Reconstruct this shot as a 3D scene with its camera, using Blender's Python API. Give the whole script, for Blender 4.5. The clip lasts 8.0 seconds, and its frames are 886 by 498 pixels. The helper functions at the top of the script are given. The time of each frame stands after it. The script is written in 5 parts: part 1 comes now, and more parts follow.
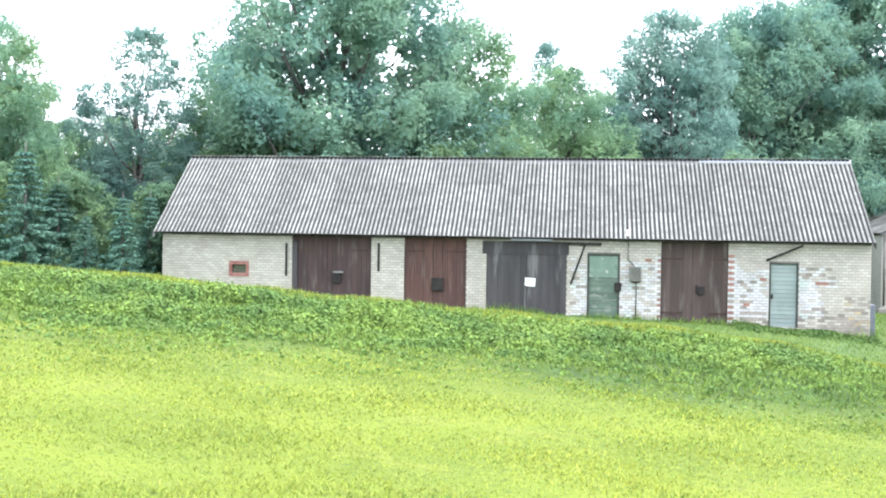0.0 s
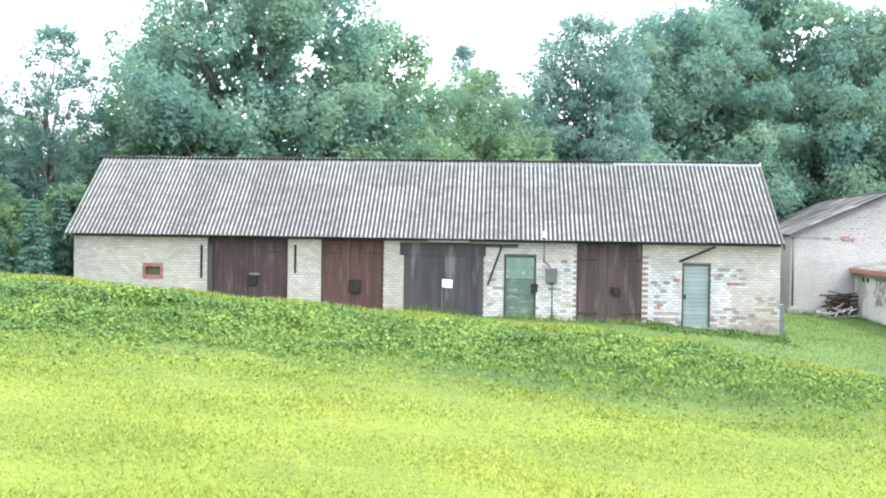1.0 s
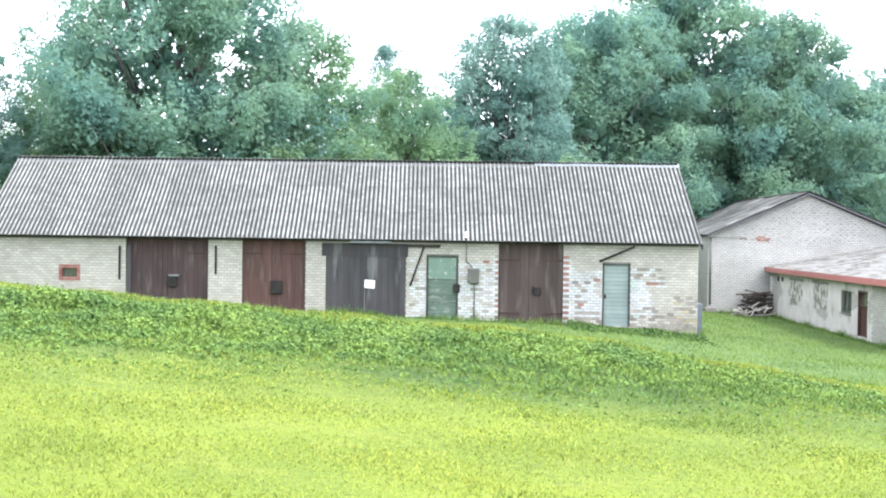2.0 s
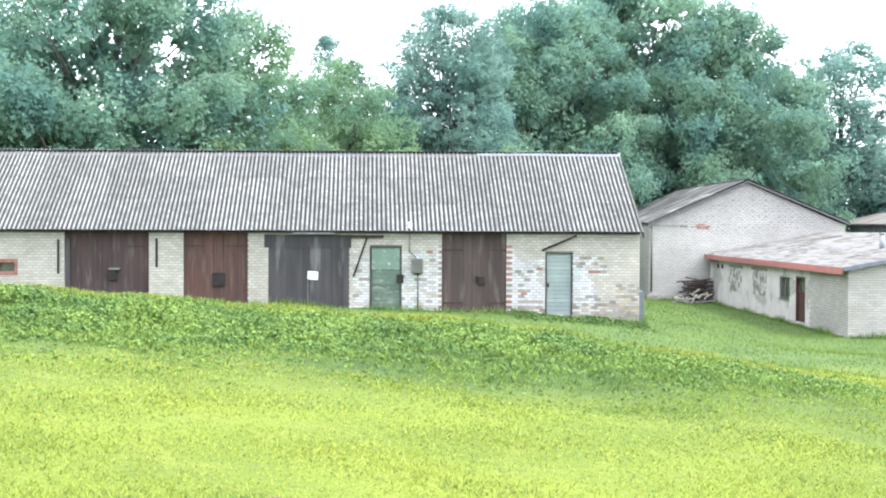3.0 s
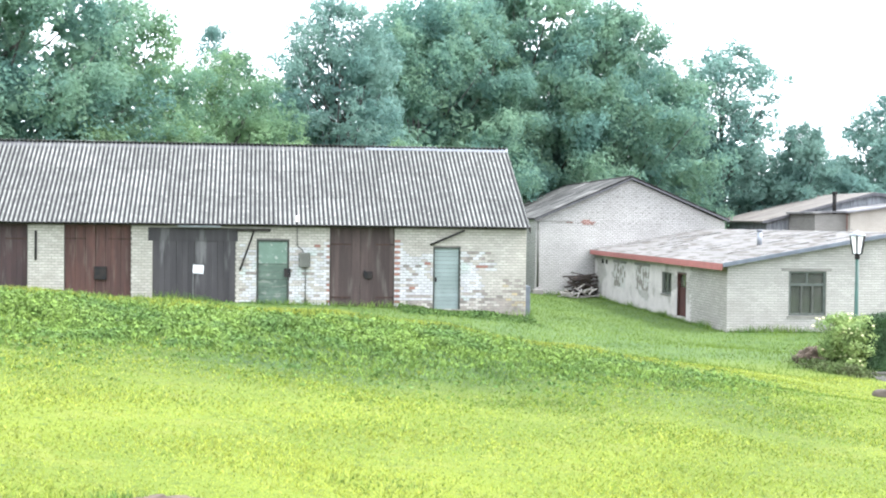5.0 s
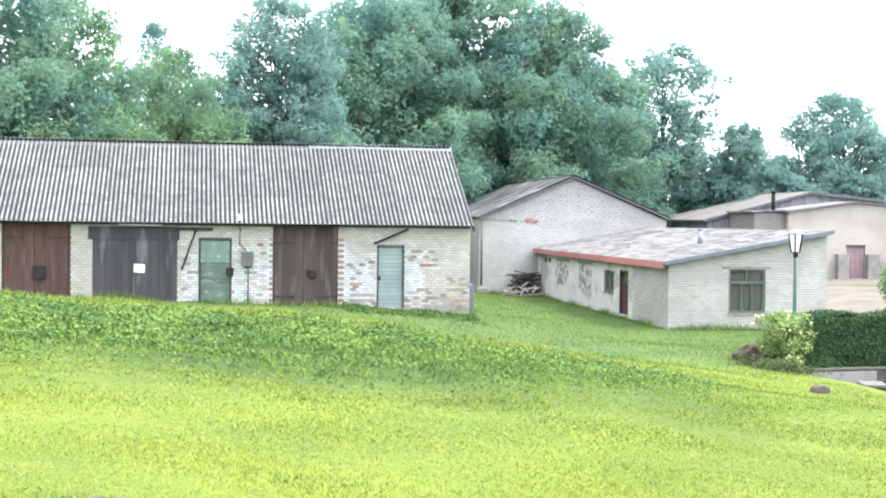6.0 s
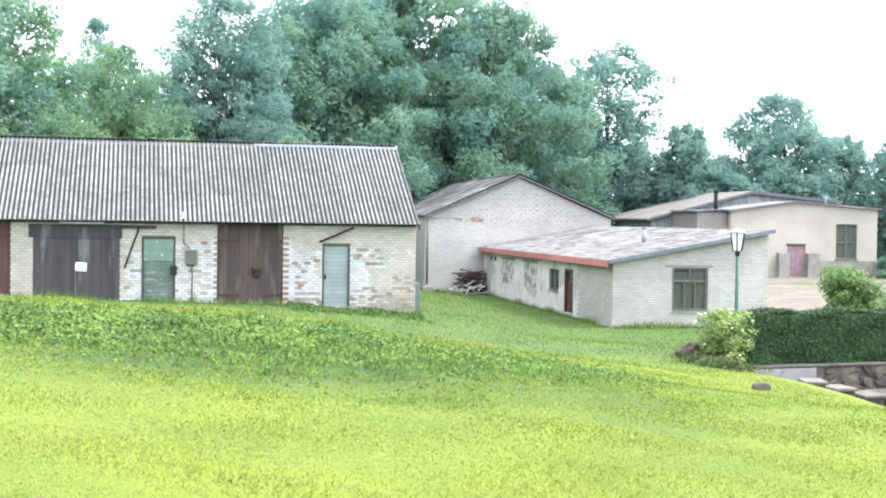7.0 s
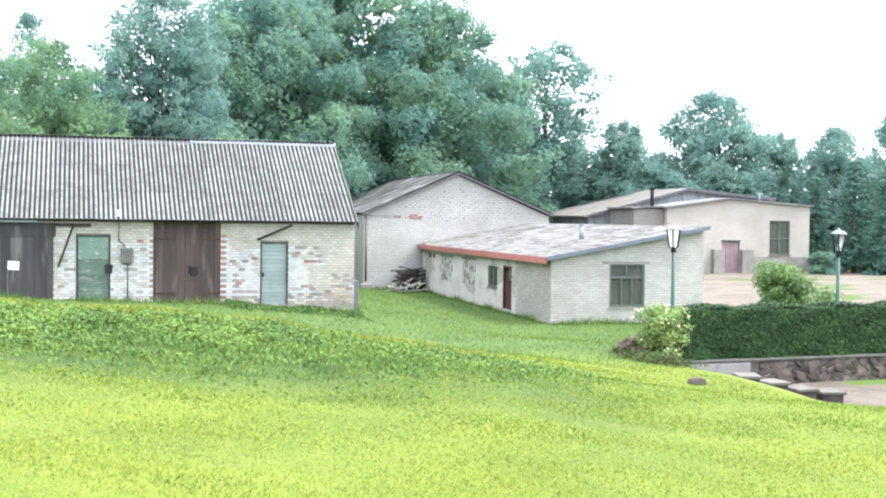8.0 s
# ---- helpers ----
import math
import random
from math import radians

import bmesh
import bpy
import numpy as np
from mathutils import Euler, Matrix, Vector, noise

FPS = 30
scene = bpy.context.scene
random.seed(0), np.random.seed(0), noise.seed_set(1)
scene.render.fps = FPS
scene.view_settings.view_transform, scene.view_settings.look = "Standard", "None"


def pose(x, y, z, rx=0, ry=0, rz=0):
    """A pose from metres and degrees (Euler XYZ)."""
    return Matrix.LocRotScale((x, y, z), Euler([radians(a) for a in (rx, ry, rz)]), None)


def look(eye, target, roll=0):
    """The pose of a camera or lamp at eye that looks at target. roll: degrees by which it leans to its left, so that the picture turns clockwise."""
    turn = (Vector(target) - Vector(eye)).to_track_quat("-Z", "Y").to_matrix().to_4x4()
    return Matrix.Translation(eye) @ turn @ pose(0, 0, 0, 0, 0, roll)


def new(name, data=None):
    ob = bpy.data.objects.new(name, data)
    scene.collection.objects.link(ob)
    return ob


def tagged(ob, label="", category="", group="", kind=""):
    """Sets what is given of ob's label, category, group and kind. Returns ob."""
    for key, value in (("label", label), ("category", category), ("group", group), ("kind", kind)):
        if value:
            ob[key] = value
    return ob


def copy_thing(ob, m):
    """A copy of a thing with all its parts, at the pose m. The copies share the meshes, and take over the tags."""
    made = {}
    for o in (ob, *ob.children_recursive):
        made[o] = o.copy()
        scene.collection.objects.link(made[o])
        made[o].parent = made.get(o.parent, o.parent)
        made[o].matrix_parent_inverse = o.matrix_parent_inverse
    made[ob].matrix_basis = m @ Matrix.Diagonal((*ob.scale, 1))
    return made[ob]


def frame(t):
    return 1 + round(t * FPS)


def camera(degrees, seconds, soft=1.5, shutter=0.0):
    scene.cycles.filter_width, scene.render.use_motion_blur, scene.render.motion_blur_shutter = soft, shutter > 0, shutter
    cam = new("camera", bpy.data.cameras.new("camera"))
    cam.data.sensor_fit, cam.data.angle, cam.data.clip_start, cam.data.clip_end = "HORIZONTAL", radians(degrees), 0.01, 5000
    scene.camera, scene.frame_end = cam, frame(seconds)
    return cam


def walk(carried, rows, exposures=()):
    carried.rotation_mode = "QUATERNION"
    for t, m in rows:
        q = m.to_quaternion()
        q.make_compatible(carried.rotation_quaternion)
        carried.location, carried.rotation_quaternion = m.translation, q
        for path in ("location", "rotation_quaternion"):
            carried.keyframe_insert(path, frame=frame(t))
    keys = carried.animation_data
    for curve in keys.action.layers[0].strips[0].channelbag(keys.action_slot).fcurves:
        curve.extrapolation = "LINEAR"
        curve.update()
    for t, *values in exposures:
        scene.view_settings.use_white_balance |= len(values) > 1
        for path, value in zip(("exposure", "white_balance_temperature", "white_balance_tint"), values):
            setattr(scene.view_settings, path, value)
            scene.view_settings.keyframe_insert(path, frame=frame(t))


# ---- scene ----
cam = camera(39.89, 8.0, soft=2.0)
EYE, TILT, LEAN, TURN = 3.05, -0.8, -0.9, 9.5
ROWS = [
    (0.0, 0.0, 0.0, 0.0), (0.5, -1.784, -0.027, 0.007), (1.0, -3.88, 0.071, 0.07), (1.5, -5.959, 0.18, 0.039),
    (3.0, -10.189, -0.396, 0.772), (3.5, -11.816, -0.642, 0.799), (4.0, -13.002, -0.755, 0.556), (4.5, -14.151, -0.725, 0.419),
    (6.0, -18.068, -0.795, 0.426), (6.5, -19.3, -0.845, 0.355), (7.0, -20.613, -0.884, 0.339), (7.5, -21.943, -0.92, 0.397),
    (8.0, -23.487, -1.031, 0.471),
]
walk(cam, [(t, pose(0, 0, EYE, TILT, LEAN, TURN) @ pose(0, 0, 0, 90 + pitch, roll, yaw)) for t, yaw, pitch, roll in ROWS],
     [(0.0, 2.03, 6000, 13.5), (8.0, 2.03, 6000, 13.5)])

# ---- light: a bright, thinly overcast sky ----
SUN_EL, SUN_AZ = 54.0, 105.0
world = bpy.data.worlds.new("overcast_sky")
scene.world = world
world.use_nodes = True
wn, wl = world.node_tree.nodes, world.node_tree.links
wn.clear()
w_out, w_bg = wn.new("ShaderNodeOutputWorld"), wn.new("ShaderNodeBackground")
w_sky, w_mix = wn.new("ShaderNodeTexSky"), wn.new("ShaderNodeMix")
w_sky.sky_type, w_sky.sun_disc = "NISHITA", False
w_sky.sun_elevation, w_sky.sun_rotation = radians(SUN_EL), radians(SUN_AZ)
w_sky.dust_density, w_sky.air_density = 4.0, 1.0
w_mix.data_type = "RGBA"
w_mix.inputs["Factor"].default_value = 0.8
w_mix.inputs["B"].default_value = (11.0, 11.3, 11.3, 1)
wl.new(w_sky.outputs[0], w_mix.inputs["A"])
wl.new(w_mix.outputs["Result"], w_bg.inputs[0])
w_bg.inputs[1].default_value = 0.12
wl.new(w_bg.outputs[0], w_out.inputs[0])

sun = new("sun", bpy.data.lights.new("sun", "SUN"))
sun.data.energy, sun.data.angle, sun.data.color = 1.6, radians(14), (1.0, 0.95, 0.86)
a, e = radians(SUN_AZ), radians(SUN_EL)
sun.matrix_world = look((20, 20, 40), (20 - math.sin(a) * math.cos(e), 20 - math.cos(a) * math.cos(e), 40 - math.sin(e)))


# ---- materials ----
def mat(name, c1, c2=None, scale=3.0, rough=0.85, metal=0.0, fine=0.0, bump=0.15, bump_scale=40.0, stain=None, stain_scale=0.6,
        stain_lo=0.52, stain_hi=0.66, rand=0.0, stretch=(1, 1, 1), translucent=0.0, spec=0.3, trough_shade=None):
    """Two colours mixed by coarse noise, fine grain, optional stains with a shape of their own, shade in sheet troughs,
    random change from piece to piece.
    """
    m = bpy.data.materials.new(name)
    m.use_nodes = True
    n, l = m.node_tree.nodes, m.node_tree.links
    p = n["Principled BSDF"]
    p.inputs["Roughness"].default_value, p.inputs["Metallic"].default_value = rough, metal
    p.inputs["Specular IOR Level"].default_value = spec
    co, mp = n.new("ShaderNodeNewGeometry"), n.new("ShaderNodeMapping")
    mp.inputs["Scale"].default_value = stretch
    l.new(co.outputs["Position"], mp.inputs[0])

    def nz(s, detail=5.0):
        t = n.new("ShaderNodeTexNoise")
        t.inputs["Scale"].default_value, t.inputs["Detail"].default_value = s, detail
        l.new(mp.outputs[0], t.inputs["Vector"])
        return t.outputs["Fac"]

    def ramp(src, lo, hi):
        r = n.new("ShaderNodeMapRange")
        r.interpolation_type = "SMOOTHSTEP"
        r.inputs[1].default_value, r.inputs[2].default_value = lo, hi
        l.new(src, r.inputs[0])
        return r.outputs[0]

    def mix(f, x, y, blend="MIX"):
        k = n.new("ShaderNodeMix")
        k.data_type, k.blend_type = "RGBA", blend
        for v, i in ((f, "Factor"), (x, "A"), (y, "B")):
            if isinstance(v, bpy.types.NodeSocket):
                l.new(v, k.inputs[i])
            else:
                k.inputs[i].default_value = v if i == "Factor" else (*v, 1)
        return k.outputs["Result"]

    col = mix(ramp(nz(scale), 0.35, 0.65), c1, c2 or tuple(0.8 * v for v in c1))
    if stain:
        col = mix(ramp(nz(stain_scale, 8.0), stain_lo, stain_hi), col, stain)
    if fine:
        g = n.new("ShaderNodeMapRange")
        g.inputs[3].default_value, g.inputs[4].default_value = 1 - fine, 1 + fine
        l.new(nz(bump_scale), g.inputs[0])
        hs = n.new("ShaderNodeHueSaturation")
        l.new(col, hs.inputs["Color"])
        l.new(g.outputs[0], hs.inputs["Value"])
        col = hs.outputs[0]
    # Low parts painted darker: trough shade, along with settled dirt, in the colour.
    if trough_shade:
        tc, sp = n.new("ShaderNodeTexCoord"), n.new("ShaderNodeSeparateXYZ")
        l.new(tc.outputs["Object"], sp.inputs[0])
        col = mix(ramp(sp.outputs[2], 0.015, -0.012), col, trough_shade)
    if rand:
        info, geo = n.new("ShaderNodeObjectInfo"), n.new("ShaderNodeNewGeometry")
        add = n.new("ShaderNodeMath")
        add.operation = "ADD"
        l.new(info.outputs["Random"], add.inputs[0])
        l.new(geo.outputs["Random Per Island"], add.inputs[1])
        fr = n.new("ShaderNodeMath")
        fr.operation = "FRACT"
        l.new(add.outputs[0], fr.inputs[0])
        g = n.new("ShaderNodeMapRange")
        g.inputs[3].default_value, g.inputs[4].default_value = 1 - rand, 1 + rand
        l.new(fr.outputs[0], g.inputs[0])
        hs = n.new("ShaderNodeHueSaturation")
        l.new(col, hs.inputs["Color"])
        l.new(g.outputs[0], hs.inputs["Value"])
        col = hs.outputs[0]
    l.new(col, p.inputs["Base Color"])
    if bump:
        b = n.new("ShaderNodeBump")
        b.inputs["Strength"].default_value, b.inputs["Distance"].default_value = bump, 0.02
        l.new(nz(bump_scale), b.inputs["Height"])
        l.new(b.outputs[0], p.inputs["Normal"])
    if translucent:
        tr, ms = n.new("ShaderNodeBsdfTranslucent"), n.new("ShaderNodeMixShader")
        l.new(col, tr.inputs["Color"])
        ms.inputs[0].default_value = translucent
        l.new(p.outputs[0], ms.inputs[1])
        l.new(tr.outputs[0], ms.inputs[2])
        l.new(ms.outputs[0], n["Material Output"].inputs["Surface"])
    return m


def glass_mat(name, tint, rough=0.05):
    m = bpy.data.materials.new(name)
    m.use_nodes = True
    p = m.node_tree.nodes["Principled BSDF"]
    p.inputs["Base Color"].default_value = (*tint, 1)
    p.inputs["Roughness"].default_value = rough
    p.inputs["Transmission Weight"].default_value = 0.6
    return m


M_BRICK = mat("silicate_brick", (0.354, 0.338, 0.298), (0.310, 0.296, 0.258), 1.2, fine=0.12, rand=0.12, stain=(0.311, 0.288, 0.259), stain_scale=0.9, stain_lo=0.58, stain_hi=0.72)
M_WHITE = mat("whitewashed_brick", (0.426, 0.428, 0.428), (0.352, 0.354, 0.352), 4, fine=0.1, rand=0.1, stain=(0.346, 0.392, 0.363), stain_scale=1.6)
M_RED = mat("red_brick", (0.242, 0.126, 0.098), (0.190, 0.098, 0.081), 5, fine=0.2, rand=0.2)
M_OCHRE = mat("ochre_brick", (0.322, 0.270, 0.173), (0.277, 0.242, 0.173), 4, fine=0.2, rand=0.15)
M_DIRTY = mat("dirty_brick", (0.254, 0.230, 0.202), (0.184, 0.167, 0.150), 4, fine=0.2, rand=0.2)
M_MORTAR = mat("mortar", (0.172, 0.162, 0.142), (0.130, 0.122, 0.109), 2, fine=0.2)
M_BRICK_B = mat("pale_silicate_brick", (0.350, 0.338, 0.312), (0.304, 0.292, 0.268), 0.8, fine=0.1, rand=0.09, stain=(0.311, 0.306, 0.282), stain_scale=0.7, stain_lo=0.58, stain_hi=0.75)
M_MORTAR_B = mat("pale_mortar", (0.185, 0.178, 0.160), (0.140, 0.135, 0.122), 2, fine=0.15)
M_TRIM = mat("blue_grey_metal_trim", (0.120, 0.136, 0.160), (0.096, 0.108, 0.128), 3, rough=0.5, metal=0.2, fine=0.1)
M_PLASTER = mat("worn_white_plaster", (0.52, 0.49, 0.47), (0.45, 0.42, 0.405), 1.5, fine=0.1, stain=(0.299, 0.288, 0.254), stain_scale=1.2, stain_lo=0.58, stain_hi=0.7)
M_CREAM = mat("cream_render", (0.322, 0.306, 0.277), (0.288, 0.270, 0.242), 0.5, fine=0.06, stain=(0.259, 0.236, 0.196), stain_scale=0.4, stain_lo=0.6, stain_hi=0.75)
M_CONC = mat("grey_concrete", (0.207, 0.196, 0.178), (0.155, 0.150, 0.138), 1.5, fine=0.15)
M_SLATE = mat("weathered_asbestos", (0.180, 0.185, 0.172), (0.126, 0.130, 0.120), 2.6, trough_shade=(0.016, 0.016, 0.018), fine=0.25, rand=0.13, stain=(0.235, 0.240, 0.225), stain_scale=7.0, stain_lo=0.57, stain_hi=0.66, bump=0.25)
M_CAP = mat("dark_ridge_cap", (0.098, 0.098, 0.104), (0.069, 0.069, 0.075), 3, fine=0.2)
M_ZINC = mat("bright_zinc", (0.254, 0.270, 0.294), (0.202, 0.219, 0.242), 3, rough=0.5, metal=0.3, fine=0.1)
M_FELT = mat("weathered_roof_felt", (0.150, 0.146, 0.138), (0.118, 0.115, 0.108), 1.3, fine=0.25, stain=(0.074, 0.066, 0.056), stain_scale=2.4, stain_lo=0.50, stain_hi=0.58, stretch=(1.0, 0.32, 1))
M_LAP = mat("turned_up_roof_felt", (0.158, 0.156, 0.154), (0.098, 0.094, 0.088), 2.5, fine=0.2, rand=0.15, stain=(0.066, 0.060, 0.054), stain_scale=2.5, stain_lo=0.55, stain_hi=0.62)
M_FELT2 = mat("grey_roof_sheet", (0.126, 0.126, 0.130), (0.092, 0.092, 0.095), 0.6, fine=0.2, stain=(0.196, 0.193, 0.190), stain_scale=0.4, stain_lo=0.5, stain_hi=0.6)
M_BEIGE_ROOF = mat("beige_roof_sheet", (0.165, 0.152, 0.136), (0.126, 0.116, 0.104), 0.5, fine=0.15, stain=(0.082, 0.072, 0.060), stain_scale=1.3, stain_lo=0.54, stain_hi=0.64, stretch=(0.5, 1.5, 1))
M_FASCIA = mat("faded_red_board", (0.340, 0.130, 0.120), (0.290, 0.120, 0.110), 2, fine=0.1, rand=0.1)
M_DARKWOOD = mat("black_tarred_wood", (0.024, 0.021, 0.019), (0.040, 0.036, 0.032), 5, fine=0.2)
M_GATE1 = mat("maroon_planks", (0.052, 0.033, 0.032), (0.037, 0.026, 0.026), 2, fine=0.25, rand=0.1, stretch=(3, 3, 0.4), stain=(0.074, 0.060, 0.056), stain_scale=2.6, stain_lo=0.58, stain_hi=0.74)
M_GATE2 = mat("red_brown_planks", (0.078, 0.041, 0.034), (0.056, 0.032, 0.028), 2, fine=0.2, rand=0.1, stretch=(3, 3, 0.4), stain=(0.090, 0.062, 0.052), stain_scale=2.6, stain_lo=0.54, stain_hi=0.7)
M_GATE3 = mat("grey_black_planks", (0.049, 0.046, 0.048), (0.038, 0.036, 0.038), 2, fine=0.25, rand=0.2, stretch=(3, 3, 0.4), stain=(0.098, 0.096, 0.096), stain_scale=1.4, stain_lo=0.56, stain_hi=0.7)
M_GATE4 = mat("weathered_brown_planks", (0.063, 0.046, 0.042), (0.049, 0.037, 0.034), 2, fine=0.25, rand=0.2, stretch=(3, 3, 0.4), stain=(0.100, 0.086, 0.077), stain_scale=1.5, stain_lo=0.56, stain_hi=0.7)
M_GREEN = mat("worn_green_paint", (0.092, 0.132, 0.104), (0.068, 0.100, 0.078), 2, rough=0.6, fine=0.1, rand=0.08, stain=(0.16, 0.18, 0.155), stain_scale=3, stain_lo=0.58, stain_hi=0.66, stretch=(1, 1, 3))
M_PALEGREEN = mat("pale_green_paint", (0.212, 0.260, 0.248), (0.180, 0.224, 0.212), 2, rough=0.6, fine=0.06, rand=0.08)
M_FRAME = mat("dark_painted_frame", (0.052, 0.058, 0.052), (0.034, 0.040, 0.034), 4, fine=0.2)
M_REDFRAME = mat("dull_red_frame", (0.173, 0.069, 0.058), (0.219, 0.115, 0.098), 5, fine=0.2)
M_GREYBOARD = mat("grey_weathered_board", (0.138, 0.138, 0.138), (0.098, 0.098, 0.098), 4, fine=0.25, rand=0.2)
M_METAL = mat("grey_metal_box", (0.112, 0.116, 0.102), (0.088, 0.090, 0.080), 4, rough=0.5, metal=0.4, fine=0.1)
M_IRON = mat("dark_iron", (0.016, 0.016, 0.017), (0.026, 0.023, 0.021), 6, rough=0.85, fine=0.2, spec=0.15)
M_RUST = mat("rusty_iron", (0.062, 0.038, 0.028), (0.036, 0.026, 0.022), 9, rough=0.85, fine=0.25, spec=0.15)
M_PAPER = mat("white_paper", (0.60, 0.61, 0.62), (0.57, 0.58, 0.59), 6, bump=0.05)
M_GLASS = glass_mat("window_glass", (0.165, 0.176, 0.150))
M_MILK = mat("opal_lantern_glass", (0.78, 0.79, 0.78), (0.72, 0.73, 0.72), 3, rough=0.25, bump=0)
M_LAMPGREEN = mat("green_lamp_paint", (0.020, 0.069, 0.052), (0.018, 0.052, 0.040), 3, rough=0.45, fine=0.1)
M_BROWNDOOR = mat("red_brown_door", (0.069, 0.029, 0.024), (0.052, 0.023, 0.021), 3, fine=0.15, rand=0.1)
M_PINK = mat("mauve_door_paint", (0.242, 0.167, 0.178), (0.207, 0.144, 0.155), 2, fine=0.1, rand=0.08)
M_WINFRAME = mat("grey_green_window_paint", (0.098, 0.110, 0.098), (0.069, 0.081, 0.069), 5, fine=0.2)
M_CURTAIN = mat("dull_board_behind_glass", (0.049, 0.053, 0.041), (0.034, 0.038, 0.032), 2, fine=0.1)
M_BARK = mat("bark", (0.10, 0.098, 0.092), (0.06, 0.06, 0.056), 4, fine=0.3, stretch=(3, 3, 0.5))
M_BIRCH = mat("birch_bark", (0.242, 0.236, 0.219), (0.069, 0.063, 0.058), 3, fine=0.2)
M_LEAF = mat("deciduous_leaves", (0.194, 0.312, 0.210), (0.130, 0.244, 0.208), 0.35, rough=0.55, rand=0.12, bump=0, translucent=0.62, spec=0.12)
M_LEAF2 = mat("lighter_leaves", (0.206, 0.322, 0.172), (0.140, 0.252, 0.172), 0.35, rough=0.55, rand=0.12, bump=0, translucent=0.62, spec=0.12)
# Ash and birch grey-green; on the far trees it puts haze into the colour.
M_LEAF3 = mat("grey_green_hazed_leaves", (0.198, 0.314, 0.262), (0.148, 0.260, 0.232), 0.35, rough=0.55, rand=0.12, bump=0, translucent=0.62, spec=0.12)
M_LEAF4 = mat("young_leaves", (0.166, 0.258, 0.128), (0.110, 0.196, 0.128), 0.5, rough=0.55, rand=0.12, bump=0, translucent=0.62, spec=0.12)
M_NEEDLE = mat("spruce_needles", (0.100, 0.192, 0.146), (0.074, 0.158, 0.122), 0.8, rough=0.65, rand=0.3, bump=0, translucent=0.3, spec=0.12)
M_HEDGE = mat("hedge_leaves", (0.034, 0.071, 0.025), (0.026, 0.054, 0.021), 1.5, rough=0.6, rand=0.4, bump=0, translucent=0.2, spec=0.12)
M_CORE = mat("hedge_inner_shade", (0.012, 0.026, 0.012), (0.02, 0.03, 0.015), 8, fine=0.3)
M_PETAL = mat("cream_rose_petals", (0.74, 0.72, 0.44), (0.68, 0.64, 0.36), 8, bump=0, rand=0.1)
M_GRASS = mat("lawn_blades", (0.246, 0.276, 0.046), (0.192, 0.230, 0.041), 0.35, rough=0.6, rand=0.46, bump=0, translucent=0.35, stain=(0.210, 0.246, 0.046), stain_scale=1.6, stain_lo=0.54, stain_hi=0.70, spec=0.12)
M_WEED = mat("weed_leaves", (0.132, 0.204, 0.042), (0.074, 0.136, 0.036), 1.3, rough=0.6, rand=0.42, bump=0, translucent=0.2, spec=0.12)
M_SOIL = mat("brown_soil", (0.098, 0.072, 0.052), (0.062, 0.046, 0.034), 9, fine=0.3, bump=0.4)
M_STONE = mat("field_stone", (0.088, 0.072, 0.060), (0.044, 0.038, 0.034), 3, fine=0.25, rand=0.5, bump=0.3, bump_scale=25)
M_SLAB = mat("pale_stone_slab", (0.122, 0.112, 0.098), (0.092, 0.084, 0.074), 3, fine=0.15, rand=0.1)
M_PALEWOOD = mat("pale_scrap_wood", (0.420, 0.395, 0.360), (0.320, 0.296, 0.264), 5, fine=0.2, rand=0.25)
M_OLDWOOD = mat("old_scrap_wood", (0.063, 0.049, 0.040), (0.040, 0.032, 0.029), 5, fine=0.2, rand=0.3)


# ---- building helpers ----
def add_box(bm, x0, x1, y0, y1, z0, z1, mi=0):
    v = [bm.verts.new(c) for c in ((x0, y0, z0), (x1, y0, z0), (x1, y1, z0), (x0, y1, z0), (x0, y0, z1), (x1, y0, z1), (x1, y1, z1), (x0, y1, z1))]
    for f in ((3, 2, 1, 0), (4, 5, 6, 7), (0, 1, 5, 4), (1, 2, 6, 5), (2, 3, 7, 6), (3, 0, 4, 7)):
        bm.faces.new([v[i] for i in f]).material_index = mi


def box(*c, bevel=0.0):
    bm = bmesh.new()
    add_box(bm, *c)
    if bevel:
        bmesh.ops.bevel(bm, geom=bm.edges[:], offset=bevel, segments=2, affect="EDGES", profile=0.6)
    return bm


def prism(pts, y0, y1):
    """A solid with the outline pts (x, z), from y0 to y1."""
    bm = bmesh.new()
    a = [bm.verts.new((x, y0, z)) for x, z in pts]
    b = [bm.verts.new((x, y1, z)) for x, z in pts]
    bm.faces.new(a)
    bm.faces.new(b[::-1])
    for i in range(len(pts)):
        j = (i + 1) % len(pts)
        bm.faces.new((a[j], a[i], b[i], b[j]))
    bmesh.ops.recalc_face_normals(bm, faces=bm.faces[:])
    return bm


def tube(bm, path, radii, sides=8, mi=0):
    """A tapered tube along path, closed at both ends."""
    rings = []
    for i, p in enumerate(path):
        p = Vector(p)
        d = (Vector(path[min(i + 1, len(path) - 1)]) - Vector(path[max(i - 1, 0)])).normalized()
        s = d.orthogonal().normalized()
        u = d.cross(s)
        rings.append([bm.verts.new(p + radii[i] * (math.cos(k * math.tau / sides) * s + math.sin(k * math.tau / sides) * u)) for k in range(sides)])
    for a, b in zip(rings, rings[1:]):
        # align the rings so that the skin does not twist
        o = min(range(sides), key=lambda k: (b[k].co - a[0].co).length)
        for k in range(sides):
            f = bm.faces.new((a[k], a[(k + 1) % sides], b[(k + 1 + o) % sides], b[(k + o) % sides]))
            f.smooth, f.material_index = True, mi
    bm.faces.new(rings[0][::-1])
    bm.faces.new(rings[-1])


